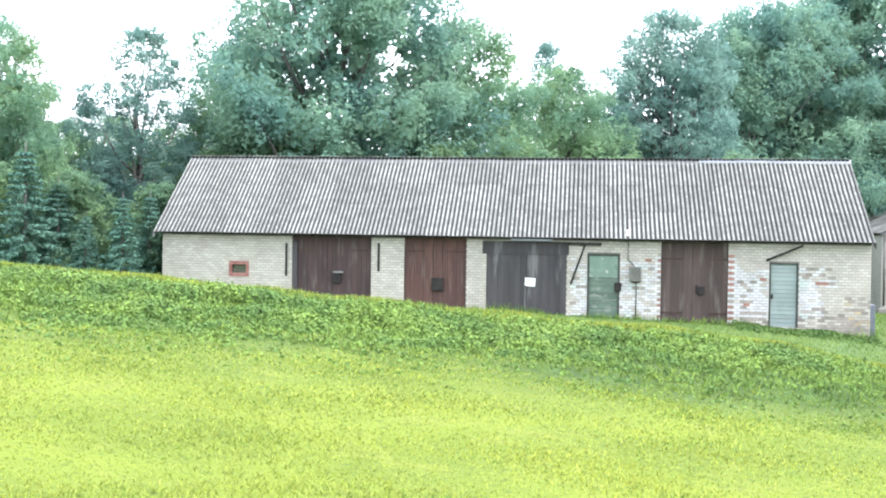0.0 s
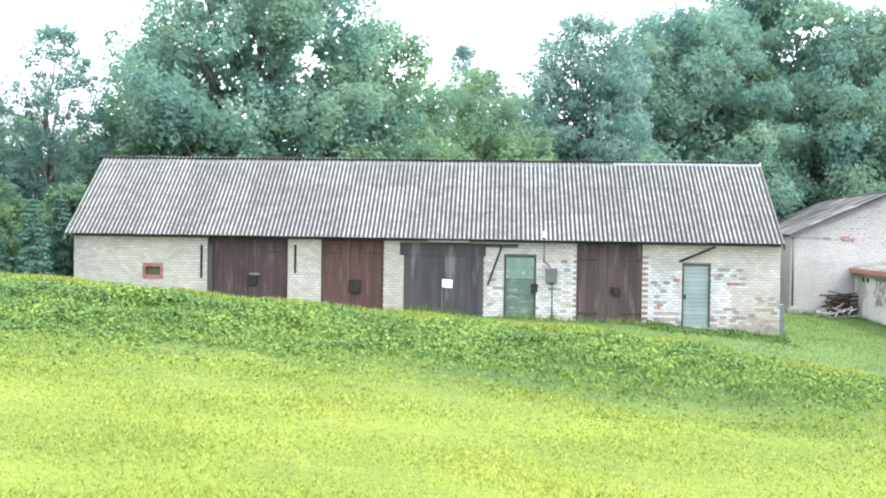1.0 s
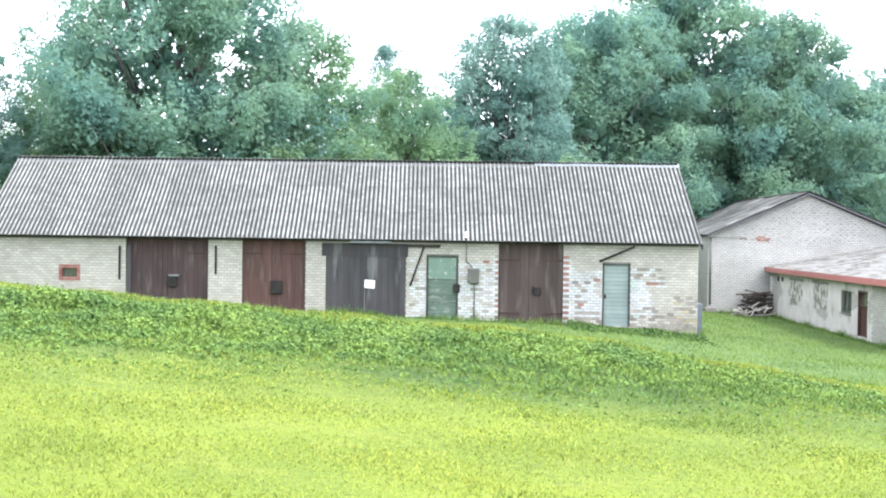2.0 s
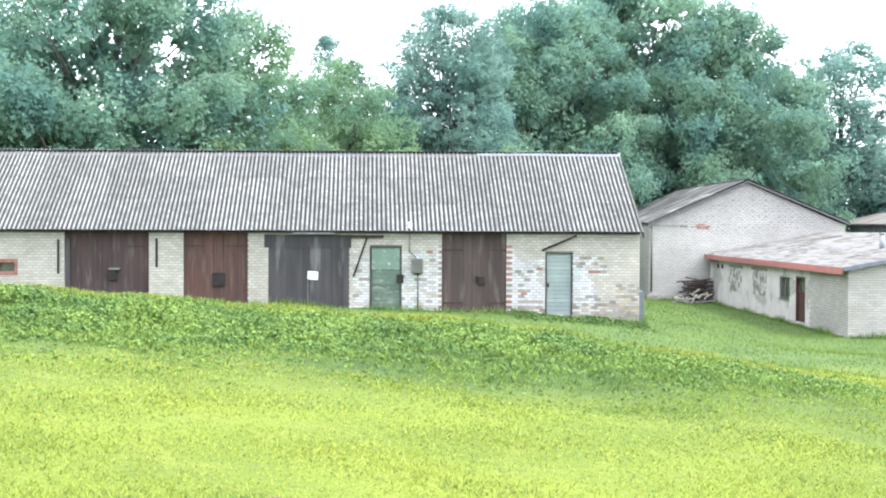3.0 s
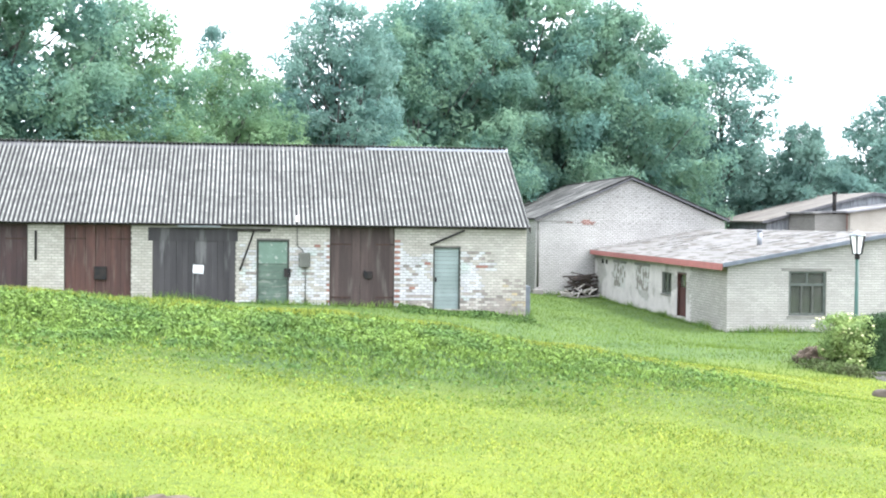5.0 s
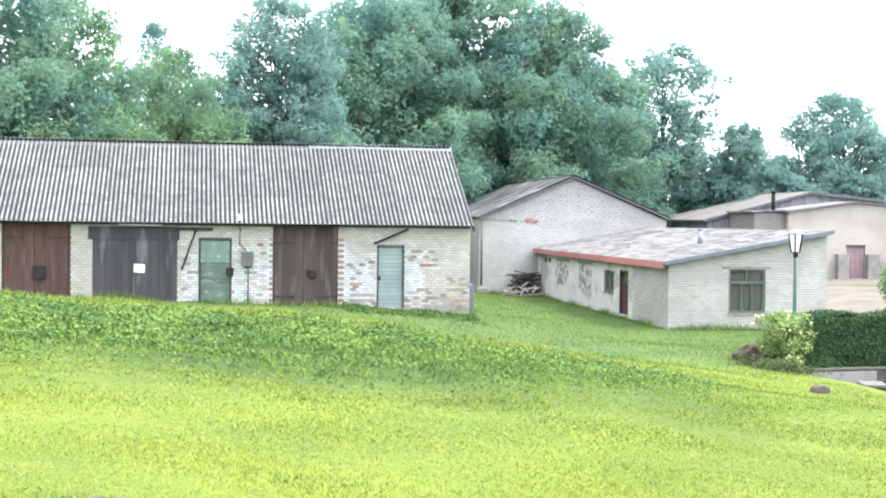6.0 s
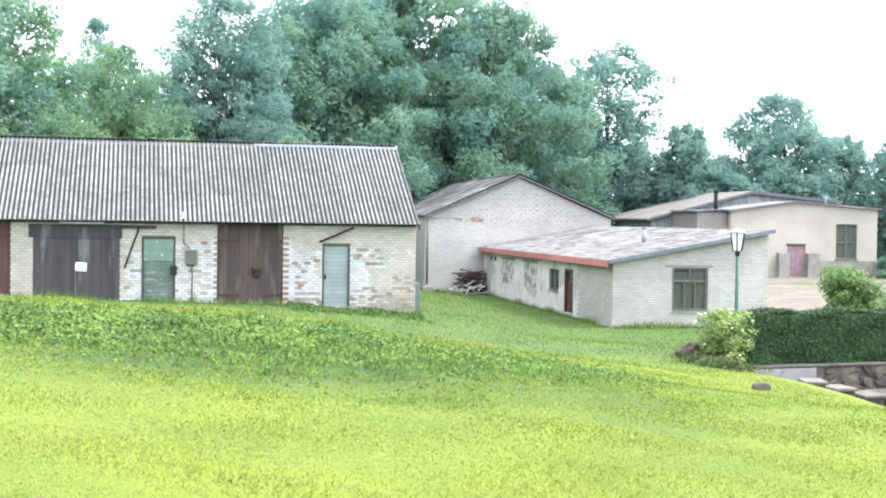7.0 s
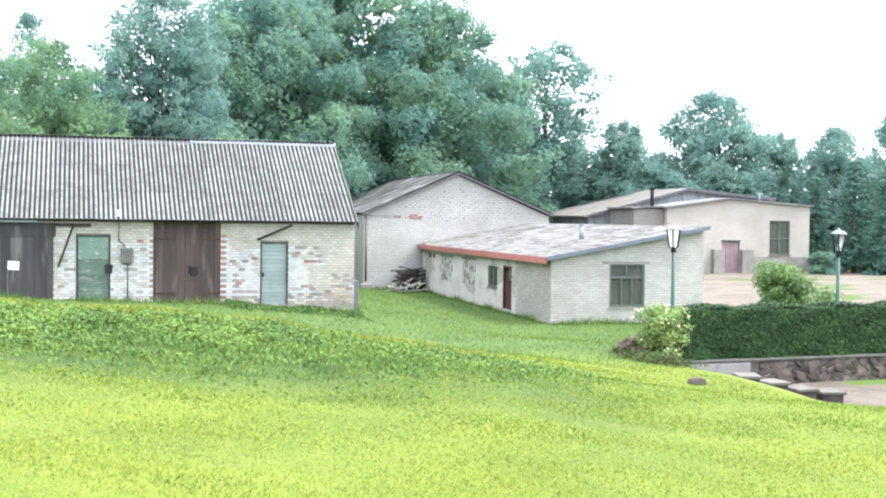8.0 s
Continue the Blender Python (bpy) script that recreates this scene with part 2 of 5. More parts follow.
def mesh_of(name, bm, materials):
    me = bpy.data.meshes.new(name)
    bm.to_mesh(me)
    bm.free()
    for m in materials if isinstance(materials, (list, tuple)) else [materials]:
        me.materials.append(m)
    return me


def thing(name, loc, label, category, group="", kind=""):
    ob = new(name)
    ob.location = loc
    ob.empty_display_size = 0.2
    return tagged(ob, label, category, group, kind)


def part(name, bm, material, parent, label="", loc=None):
    ob = new(name, mesh_of(name, bm, material))
    ob.parent = parent
    if loc:
        ob.location = loc
    return tagged(ob, label)


def shared(name, me, parent, loc, rot=(0, 0, 0), label=""):
    ob = new(name, me)
    ob.parent, ob.location, ob.rotation_euler = parent, loc, rot
    return tagged(ob, label)


def quads_mesh(name, verts, material, size=4):
    """A mesh of loose faces of the given size from an array of corners."""
    n = len(verts) // size
    me = bpy.data.meshes.new(name)
    me.vertices.add(len(verts))
    me.vertices.foreach_set("co", np.asarray(verts, np.float32).ravel())
    me.loops.add(n * size)
    me.loops.foreach_set("vertex_index", np.arange(n * size, dtype=np.int32))
    me.polygons.add(n)
    me.polygons.foreach_set("loop_start", np.arange(0, n * size, size, dtype=np.int32))
    me.update(calc_edges=True)
    for m in material if isinstance(material, (list, tuple)) else [material]:
        me.materials.append(m)
    return me


# ---- ground ----
def sstep(a, b, v):
    t = np.clip((np.asarray(v, float) - a) / (b - a), 0, 1)
    return t * t * (3 - 2 * t)


def height(x, y):
    """Lawn that falls to the right, a weedy bank with its crest at y = 20, the yard behind it and a sunken terrace."""
    x, y = np.asarray(x, float), np.asarray(y, float)
    lawn = 1.38 - 0.085 * np.clip(x, -14, 12)
    crest = 1.53 - 0.09 * np.clip(x, 0, 2) - 0.074 * np.clip(x, -14, 0) - 0.17 * np.clip(x - 2, 0, 8.6) + 0.015 * np.sin(x * 1.3) + 0.01 * np.sin(x * 2.9 + 1)
    yard = -0.9 + 0.9 * (1 - sstep(5.0, 14, x)) + 0.06 * np.clip(6.5 - x, 0, 4) + 0.03 * np.clip(2.5 - x, 0, 25)
    yard = yard + 0.45 * sstep(24, 40, x) + 0.5 * sstep(8, 13, x) * (1 - sstep(30, 40, y))
    z = lawn + (crest - lawn) * sstep(14.0, 20.0, y)
    z = z + (yard - z) * sstep(19.8, 27.0 + 5.0 * sstep(3, 9, x), y)
    edge = 11.9 + 0.035 * np.clip(y - 17, 0, 20)
    z = z + (-0.98 - z) * sstep(edge, edge + 0.5, x) * (1 - sstep(27.55, 28.2, y - 0.13 * (x - 12.9))) * sstep(8, 12, y)
    z = z + 0.025 * np.sin(x * 0.9 + 1.7 * np.sin(y * 0.5)) * np.sin(y * 0.8) * (1 - sstep(34, 38, y))
    return z + 6.0 * sstep(150, 600, np.hypot(x, y))


def ground_material():
    m = bpy.data.materials.new("grass_and_gravel")
    m.use_nodes = True
    n, l = m.node_tree.nodes, m.node_tree.links
    p = n["Principled BSDF"]
    p.inputs["Roughness"].default_value, p.inputs["Specular IOR Level"].default_value = 0.9, 0.15
    co = n.new("ShaderNodeTexCoord")
    sep = n.new("ShaderNodeSeparateXYZ")
    l.new(co.outputs["Object"], sep.inputs[0])

    def nz(s, d=6.0):
        t = n.new("ShaderNodeTexNoise")
        t.inputs["Scale"].default_value, t.inputs["Detail"].default_value = s, d
        l.new(co.outputs["Object"], t.inputs["Vector"])
        return t.outputs["Fac"]

    def rng(src, lo, hi, a=0.0, b=1.0):
        r = n.new("ShaderNodeMapRange")
        r.interpolation_type = "SMOOTHSTEP"
        for i, v in enumerate((lo, hi, a, b)):
            r.inputs[i + 1].default_value = v
        l.new(src, r.inputs[0])
        return r.outputs[0]

    def op(kind, x, y):
        k = n.new("ShaderNodeMath")
        k.operation = kind
        for v, i in ((x, 0), (y, 1)):
            if isinstance(v, (int, float)):
                k.inputs[i].default_value = v
            else:
                l.new(v, k.inputs[i])
        return k.outputs[0]

    def mix(f, x, y):
        k = n.new("ShaderNodeMix")
        k.data_type = "RGBA"
        l.new(f, k.inputs["Factor"])
        for v, i in ((x, "A"), (y, "B")):
            if isinstance(v, tuple):
                k.inputs[i].default_value = (*v, 1)
            else:
                l.new(v, k.inputs[i])
        return k.outputs["Result"]

    wob = op("MULTIPLY", op("SUBTRACT", nz(0.35), 0.5), 9.0)
    xs, ys = op("ADD", sep.outputs[0], wob), op("ADD", sep.outputs[1], wob)
    lawn = mix(rng(nz(0.5), 0.38, 0.62), (0.122, 0.156, 0.019), (0.092, 0.126, 0.017))
    lawn = mix(rng(nz(2.2), 0.52, 0.68), lawn, (0.120, 0.146, 0.024))
    lawn = mix(rng(nz(14), 0.55, 0.75), lawn, (0.044, 0.072, 0.016))
    # Ground under the bank weeds, darkened for the shade in hollows between leaves.
    weed_shade = mix(rng(nz(2.0), 0.4, 0.6), (0.032, 0.066, 0.018), (0.020, 0.044, 0.013))
    bank = op("MULTIPLY", rng(ys, 9.5, 16.5), op("MULTIPLY", rng(ys, 21.0, 24.0, 1.0, 0.0), rng(xs, 4.5, 7.5, 1.0, 0.0)))
    col = mix(bank, lawn, weed_shade)
    yard = mix(rng(nz(0.8), 0.4, 0.62), (0.070, 0.112, 0.030), (0.053, 0.092, 0.026))
    yard = mix(rng(nz(3.0), 0.56, 0.72), yard, (0.092, 0.120, 0.036))
    yard = mix(rng(nz(11.0), 0.55, 0.72), yard, (0.034, 0.062, 0.018))
    col = mix(rng(ys, 24.0, 31.0), col, yard)
    sand = mix(rng(nz(0.7), 0.4, 0.65), (0.172, 0.146, 0.118), (0.128, 0.110, 0.090))
    sand = mix(rng(nz(9.0), 0.5, 0.7), sand, (0.088, 0.080, 0.066))
    gravel = op("MULTIPLY", rng(xs, 22.5, 24.5), op("MULTIPLY", rng(ys, 42.0, 44.5), rng(ys, 80.0, 84.0, 1.0, 0.0)))
    sand = mix(rng(nz(0.28), 0.56, 0.64), sand, (0.076, 0.104, 0.036))
    col = mix(gravel, col, sand)
    ter = op("MULTIPLY", rng(sep.outputs[0], 12.2, 12.5), rng(op("SUBTRACT", sep.outputs[1], op("MULTIPLY", sep.outputs[0], 0.13)), 26.1, 26.4, 1.0, 0.0))
    slabs = mix(rng(nz(1.2), 0.42, 0.6), (0.135, 0.113, 0.092), (0.100, 0.086, 0.072))
    slabs = mix(rng(nz(7.0), 0.55, 0.7), slabs, (0.085, 0.078, 0.066))
    verge = op("MULTIPLY", rng(op("SUBTRACT", sep.outputs[1], op("MULTIPLY", sep.outputs[0], 0.13)), 24.6, 24.8), rng(xs, 17.6, 18.6))
    col = mix(ter, col, mix(verge, slabs, (0.080, 0.120, 0.030)))
    l.new(col, p.inputs["Base Color"])
    b = n.new("ShaderNodeBump")
    b.inputs["Strength"].default_value, b.inputs["Distance"].default_value = 0.6, 0.05
    l.new(nz(18), b.inputs["Height"])
    l.new(b.outputs[0], p.inputs["Normal"])
    return m


def axis(lo, mid0, mid1, hi, step, far):
    a = list(np.arange(mid0, mid1 + 1e-6, step))
    g, s = [], step
    v = mid0
    while v > lo:
        s *= far
        v -= s
        g.append(v)
    h, s, v = [], step, mid1
    while v < hi:
        s *= far
        v += s
        h.append(v)
    return np.array(g[::-1] + a + h)


gx, gy = axis(-900, -20, 32, 900, 0.3, 1.25), axis(-400, 3, 48, 1200, 0.3, 1.25)
GX, GY = np.meshgrid(gx, gy)
co = np.stack([GX, GY, height(GX, GY)], -1).reshape(-1, 3)
idx = np.arange(co.shape[0]).reshape(len(gy), len(gx))
fc = np.stack([idx[:-1, :-1], idx[:-1, 1:], idx[1:, 1:], idx[1:, :-1]], -1).reshape(-1, 4)
gme = bpy.data.meshes.new("ground")
gme.from_pydata(co.tolist(), [], fc.tolist())
gme.polygons.foreach_set("use_smooth", [True] * len(fc))
gme.materials.append(ground_material())
ground = tagged(new("ground", gme), "sloping mown lawn with a weedy bank, grassy yard and gravel beyond", "ground", kind="structure")

# ---- brickwork ----
def brick_mesh(w, h, d, m):
    bm = bmesh.new()
    add_box(bm, -w / 2, w / 2, 0, d, 0, h)
    me = mesh_of("brick", bm, m)
    return me


def lay(x0, x1, z0, z1, length, course, joint, holes, slope=None):
    """Places of bricks (x, z, width) of a running bond in the wall's plane, leaving holes (x0, x1, z0, z1) free."""
    out = []
    rows = int(round((z1 - z0) / course))
    for r in range(rows):
        z = z0 + r * course
        cuts = [x0]
        x = x0 + (length / 2 if r % 2 else length)
        while x < x1 - 0.04:
            cuts.append(x)
            x += length
        cuts.append(x1)
        for a, b in zip(cuts, cuts[1:]):
            spans = [(a, b)]
            for h in holes:
                if z + course * 0.6 > h[2] and z + course * 0.4 < h[3]:
                    nxt = []
                    for s, t in spans:
                        if t <= h[0] or s >= h[1]:
                            nxt.append((s, t))
                        else:
                            if s < h[0] - 0.03:
                                nxt.append((s, h[0]))
                            if t > h[1] + 0.03:
                                nxt.append((h[1], t))
                    spans = nxt
            for s, t in spans:
                if slope is None or z + course <= slope((s + t) / 2):
                    out.append((s + joint / 2, t - joint / 2, z))
    return out


def wall_with_holes(bm, x0, x1, y0, y1, z0, z1, holes, top=None):
    """One connected wall with openings that go through it; top(x) gives a sloping upper edge."""
    xs = sorted({x0, x1, *[v for h in holes for v in h[:2]]})
    zs = sorted({z0, z1, *[v for h in holes for v in h[2:] if z0 < v < z1]})
    at = {}

    def vert(i, k, y):
        z = top(xs[i]) if top and k == len(zs) - 1 else zs[k]
        if (i, k, y) not in at:
            at[(i, k, y)] = bm.verts.new((xs[i], y, z))
        return at[(i, k, y)]

    def solid(i, k):
        if not (0 <= i < len(xs) - 1 and 0 <= k < len(zs) - 1):
            return False
        cx, cz = (xs[i] + xs[i + 1]) / 2, (zs[k] + zs[k + 1]) / 2
        return not any(h[0] < cx < h[1] and h[2] < cz < h[3] for h in holes)

    for i in range(len(xs) - 1):
        for k in range(len(zs) - 1):
            if not solid(i, k):
                continue
            q = [(i, k), (i + 1, k), (i + 1, k + 1), (i, k + 1)]
            bm.faces.new([vert(*c, y0) for c in q])
            bm.faces.new([vert(*c, y1) for c in q[::-1]])
            for a, b, n in ((q[0], q[1], (i, k - 1)), (q[1], q[2], (i + 1, k)), (q[2], q[3], (i, k + 1)), (q[3], q[0], (i - 1, k))):
                if not solid(*n):
                    bm.faces.new((vert(*b, y0), vert(*a, y0), vert(*a, y1), vert(*b, y1)))


# ---- barn ----
BX0, BX1, BY, BDEPTH, BTOP = -16.45, 6.93, 39.85, 7.3, 2.86
EAVE_Z, RIDGE_Z, RIDGE_Y, EAVE_Y = 2.90, 5.63, 43.45, 39.5
SKEW = -0.2  # the ridge stands a little to one side of the eaves
barn = thing("barn", (BX0, BY, 0), "long pale brick barn with grey corrugated roof and wooden gates", "building")
ox, oy = BX0, BY


def bpart(name, bm, material, label="", parent=None):
    """A part of the barn that is built in world coordinates."""
    bmesh.ops.translate(bm, verts=bm.verts[:], vec=(-ox, -oy, 0))
    return part(name, bm, material, parent or barn, label)


G1, G2, G3, G4 = (-11.82, -9.09, 0.3, 2.86), (-7.96, -5.88, 0.3, 2.86), (-5.20, -2.58, 0.2, 2.76), (0.46, 2.56, 0.2, 2.86)
GD, LD, WN = (-1.90, -0.86, 0.15, 2.43), (3.84, 4.73, 0.2, 2.24), (-14.04, -13.35, 1.46, 1.93)
HOLES = [WN, G1, G2, G3, GD, G4, LD]
bm = bmesh.new()
wall_with_holes(bm, BX0 + 0.01, BX1 - 0.01, BY + 0.012, BY + 0.38, -0.6, BTOP, HOLES)
front = bpart("front_wall", bm, M_MORTAR, "pale silicate brick wall, whitewash and red brick patches")
for c in ((BX0, BX0 + 0.38, BY + 0.38, BY + BDEPTH), (BX1 - 0.38, BX1, BY + 0.38, BY + BDEPTH), (BX0 + 0.38, BX1 - 0.38, BY + BDEPTH - 0.38, BY + BDEPTH)):
    bpart("wall", box(*c, -0.6, BTOP), M_BRICK)
for x0 in (BX0 + 0.02, BX1 - 0.32):
    g = prism([(EAVE_Y + 0.35, BTOP), (RIDGE_Y, RIDGE_Z - 0.12), (2 * RIDGE_Y - EAVE_Y - 0.35, BTOP)], 0, 0.3)
    bmesh.ops.rotate(g, verts=g.verts[:], cent=(0, 0, 0), matrix=Matrix.Rotation(radians(90), 3, "Z"))
    bmesh.ops.translate(g, verts=g.verts[:], vec=(x0 + 0.3, 0, 0))
    for v in g.verts:
        v.co.x += SKEW * (v.co.z - BTOP) / (RIDGE_Z - BTOP)
    bpart("gable_wall", g, M_BRICK)
bpart("barn_floor", box(BX0 + 0.38, BX1 - 0.38, BY + 0.38, BY + BDEPTH - 0.38, -0.6, 0.15), M_CONC)
bpart("wall_plate", box(BX0, BX1, BY - 0.03, BY + 0.30, BTOP, BTOP + 0.12), M_DARKWOOD, "dark timber under the eaves")

rnd = random.Random(5)


def brick_kind(x, z):
    """0 plain, 1 whitewashed, 2 red, 3 ochre, 4 dirty: worn patches round the doors and at the foot of the corner."""
    k = rnd.random()
    n = noise.noise((x * 1.1, z * 1.3, 3.1))
    even = math.floor((z + 0.14) / 0.09 + 0.3) % 2 == 0
    if (0.26 < x < 0.48 or 2.54 < x < 2.76) and z < 2.45:
        return (2 if k < 0.55 else 4) if even else 1
    if 2.85 < x < 3.15 and 0.5 < z < 1.8 and even and k < 0.75:
        return 4
    if 3.2 < x < 3.75 and 0.55 < z < 1.4 and even and k < 0.35:
        return 4
    if 2.6 < x < 5.9 and 0.45 < z < 2.0 + 0.3 * n and x < 5.6 + n:
        if n > 0.25 and k < 0.4 or k < 0.12:
            return 2 if k < 0.02 else 4
        return 1 if k < 0.88 else 0
    if (-2.45 < x < -1.9 or -0.86 < x < 0.3) and z < 2.1 + 0.4 * n:
        if k < 0.08:
            return 4
        return 1 if k < 0.75 else 0
    if x > 6.2 and 0.3 < z < 1.2:
        return 3 if k < 0.25 else (4 if k < 0.5 else 0)
    if z < 0.3 and x > 5.4:
        return 4
    if z < 0.75 + 0.3 * n and x > 2:
        return 4 if k < 0.6 else (2 if k < 0.63 else 0)
    if 1.5 < z < 2.2 and -0.1 < x < 0.4 and k < 0.2:
        return 2
    return 0


KINDS = [M_BRICK, M_WHITE, M_RED, M_OCHRE, M_DIRTY]
brick_data = {k: brick_mesh(0.188, 0.078, 0.06, m) for k, m in enumerate(KINDS)}
bm = bmesh.new()
near_bricks = []
for s, t, z in lay(BX0, BX1, -0.14, BTOP, 0.2, 0.09, 0.012, HOLES):
    xm = (s + t) / 2
    k = brick_kind(xm, z)
    if 2.56 < xm < 6.3 and 0.5 < z < 1.85 and t - s > 0.09 and len(near_bricks) < 290:
        near_bricks.append((xm, z, (t - s) / 0.188, k))
    else:
        dy = rnd.uniform(-0.002, 0.003) + (0.004 if k == 4 else 0)
        add_box(bm, s, t, BY + dy, BY + 0.05, z, z + 0.078, k)
tagged(bpart("brickwork", bm, KINDS, parent=front), kind="stuff")

# roof of corrugated sheets
SHEET_W, WAVES, SHEET_L = 1.2, 8, 1.66


def sheet_mesh(width, waves, length, depth=0.026, thick=0.007, skew=0.0, material=None):
    bm = bmesh.new()
    n = waves * 6
    rows = []
    for y in (0, length):
        top = [bm.verts.new((width * i / n + skew * y, y, depth * math.cos(math.tau * i / 6))) for i in range(n + 1)]
        bot = [bm.verts.new((v.co.x, y, v.co.z - thick)) for v in top]
        rows.append((top, bot))
    (t0, b0), (t1, b1) = rows
    twin = lambda row: [bm.verts.new(v.co) for v in row]
    for i in range(n):
        bm.faces.new((t0[i], t0[i + 1], t1[i + 1], t1[i])).smooth = True
        bm.faces.new((b0[i + 1], b0[i], b1[i], b1[i + 1])).smooth = True
    for t, b, flip in ((t0, b0, False), (t1, b1, True)):
        t, b = twin(t), twin(b)
        for i in range(n):
            q = (t[i + 1], t[i], b[i], b[i + 1])
            bm.faces.new(q[::-1] if flip else q)
    bm.faces.new(twin((t0[0], t1[0], b1[0], b0[0])))
    bm.faces.new(twin((t1[n], t0[n], b0[n], b1[n])))
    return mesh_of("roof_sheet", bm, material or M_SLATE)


pitch = math.atan2(RIDGE_Z - EAVE_Z, RIDGE_Y - EAVE_Y)
RX0, RX1 = -16.62, 6.98
bm = bmesh.new()
run = math.hypot(RIDGE_Z - EAVE_Z, RIDGE_Y - EAVE_Y)
for i in range(3):
    for side in (1, -1):
        f = (0.12, 0.5, 0.9)[i]
        y = RIDGE_Y + side * (RIDGE_Y - EAVE_Y) * (1 - f)
        z = EAVE_Z + (RIDGE_Z - EAVE_Z) * f - 0.13
        add_box(bm, RX0 + 0.07 + SKEW * f, RX1 - 0.07 + SKEW * f, y - 0.05, y + 0.05, z - 0.05, z + 0.05)
roof = bpart("roof", bm, M_DARKWOOD, "grey weathered corrugated asbestos sheets on dark battens")
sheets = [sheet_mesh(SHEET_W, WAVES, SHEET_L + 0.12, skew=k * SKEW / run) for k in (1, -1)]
for side in (0, 1):
    sheet = sheets[side]
    for r in range(3):
        cols = 20
        wid = (RX1 - RX0) / cols
        for c in range(cols):
            d = r * (run - SHEET_L) / 2
            up = 0.012 * r + rnd.uniform(-0.004, 0.004)
            x = RX0 + c * wid + SKEW * d / run + rnd.uniform(-0.006, 0.006)
            sag = 0.03 * math.sin(c * 0.9) * (0.4 if r < 2 else 0.6)
            if side == 0:
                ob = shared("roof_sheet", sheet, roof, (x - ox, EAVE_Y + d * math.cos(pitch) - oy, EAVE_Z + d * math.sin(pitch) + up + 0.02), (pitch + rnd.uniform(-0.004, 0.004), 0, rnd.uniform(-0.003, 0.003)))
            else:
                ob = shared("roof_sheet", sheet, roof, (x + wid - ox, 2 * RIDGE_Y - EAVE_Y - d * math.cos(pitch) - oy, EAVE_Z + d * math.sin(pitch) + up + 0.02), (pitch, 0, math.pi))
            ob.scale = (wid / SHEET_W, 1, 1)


def ridge_cap(x0, x1, material, label, lift):
    n = max(2, int((x1 - x0) / 1.1))
    for i in range(n):
        bm = bmesh.new()
        a, b = x0 + (x1 - x0) * i / n, x0 + (x1 - x0) * (i + 1) / n + 0.03
        dz = lift + 0.007 * math.sin(i * 1.7) + 0.003 * (i % 2)
        w = 0.20 if material == M_CAP else 0.13
        h = w * math.tan(pitch)
        pts = [(-w, -h), (0, 0.035), (w, -h), (w, -h - 0.03), (0, 0.0), (-w, -h - 0.03)]
        va = [bm.verts.new((a, RIDGE_Y + p, RIDGE_Z + dz + q)) for p, q in pts]
        vb = [bm.verts.new((b, RIDGE_Y + p, RIDGE_Z + dz + q)) for p, q in pts]
        for k in range(6):
            bm.faces.new((va[k], va[(k + 1) % 6], vb[(k + 1) % 6], vb[k]))
        bm.faces.new(va[::-1])
        bm.faces.new(vb)
        bpart("ridge_cap", bm, material, label, roof)


ridge_cap(RX0 + SKEW, 1.72, M_CAP, "dark ridge capping", 0.03)
ridge_cap(1.72, RX1 + SKEW, M_ZINC, "bright newer ridge capping", 0.07)
for x in (RX0 - 0.03, RX1 - 0.01):
    for s in (1, -1):
        bm = bmesh.new()
        e = (EAVE_Y, EAVE_Z - 0.03)
        r = (RIDGE_Y, RIDGE_Z - 0.03)
        pts = [(e[0], e[1] - 0.14), (r[0], r[1] - 0.14), (r[0], r[1] + 0.03), (e[0], e[1] + 0.03)]
        va = [bm.verts.new((x + (SKEW if p == RIDGE_Y else 0), RIDGE_Y - s * (RIDGE_Y - p), q)) for p, q in pts]
        vb = [bm.verts.new((v.co.x + 0.04, v.co.y, v.co.z)) for v in va]
        bm.faces.new(va), bm.faces.new(vb[::-1])
        for k in range(4):
            bm.faces.new((va[k], vb[k], vb[(k + 1) % 4], va[(k + 1) % 4]))
        bmesh.ops.recalc_face_normals(bm, faces=bm.faces[:])
        bpart("barge_board", bm, M_GREYBOARD if x < 0 else M_DARKWOOD, parent=roof)


def gate(hole, material, label, y=BY + 0.10, plank=0.15):
    """A plank gate that fills its opening: planks, ledges behind, strap hinges."""
    x0, x1, z0, z1 = hole
    bm = bmesh.new()
    add_box(bm, x0, x1, y + 0.035, y + 0.08, z0, z1 - 0.01)
    g = bpart("gate", bm, M_DARKWOOD, label)
    n = int((x1 - x0) / plank)
    w = (x1 - x0 - 0.02) / n
    me = mesh_of("plank", box(-w / 2 + 0.002, w / 2 - 0.002, 0, 0.034, 0, z1 - z0 - 0.02, bevel=0.004), material)
    for i in range(n):
        gap = 0.012 if i == n // 2 else 0
        shared("plank", me, g, (x0 + 0.01 + (i + 0.5) * w + gap - ox, y - oy + rnd.uniform(-0.006, 0.006), z0 + 0.01 + rnd.uniform(-0.008, 0.008)), (0, rnd.uniform(-0.002, 0.002), 0))
    return g


def strap(g, x0, x1, z, y=BY + 0.075):
    bpart("hinge", box(x0, x1, y, y + 0.012, z, z + 0.045), M_RUST, "rusty iron strap hinge", g)


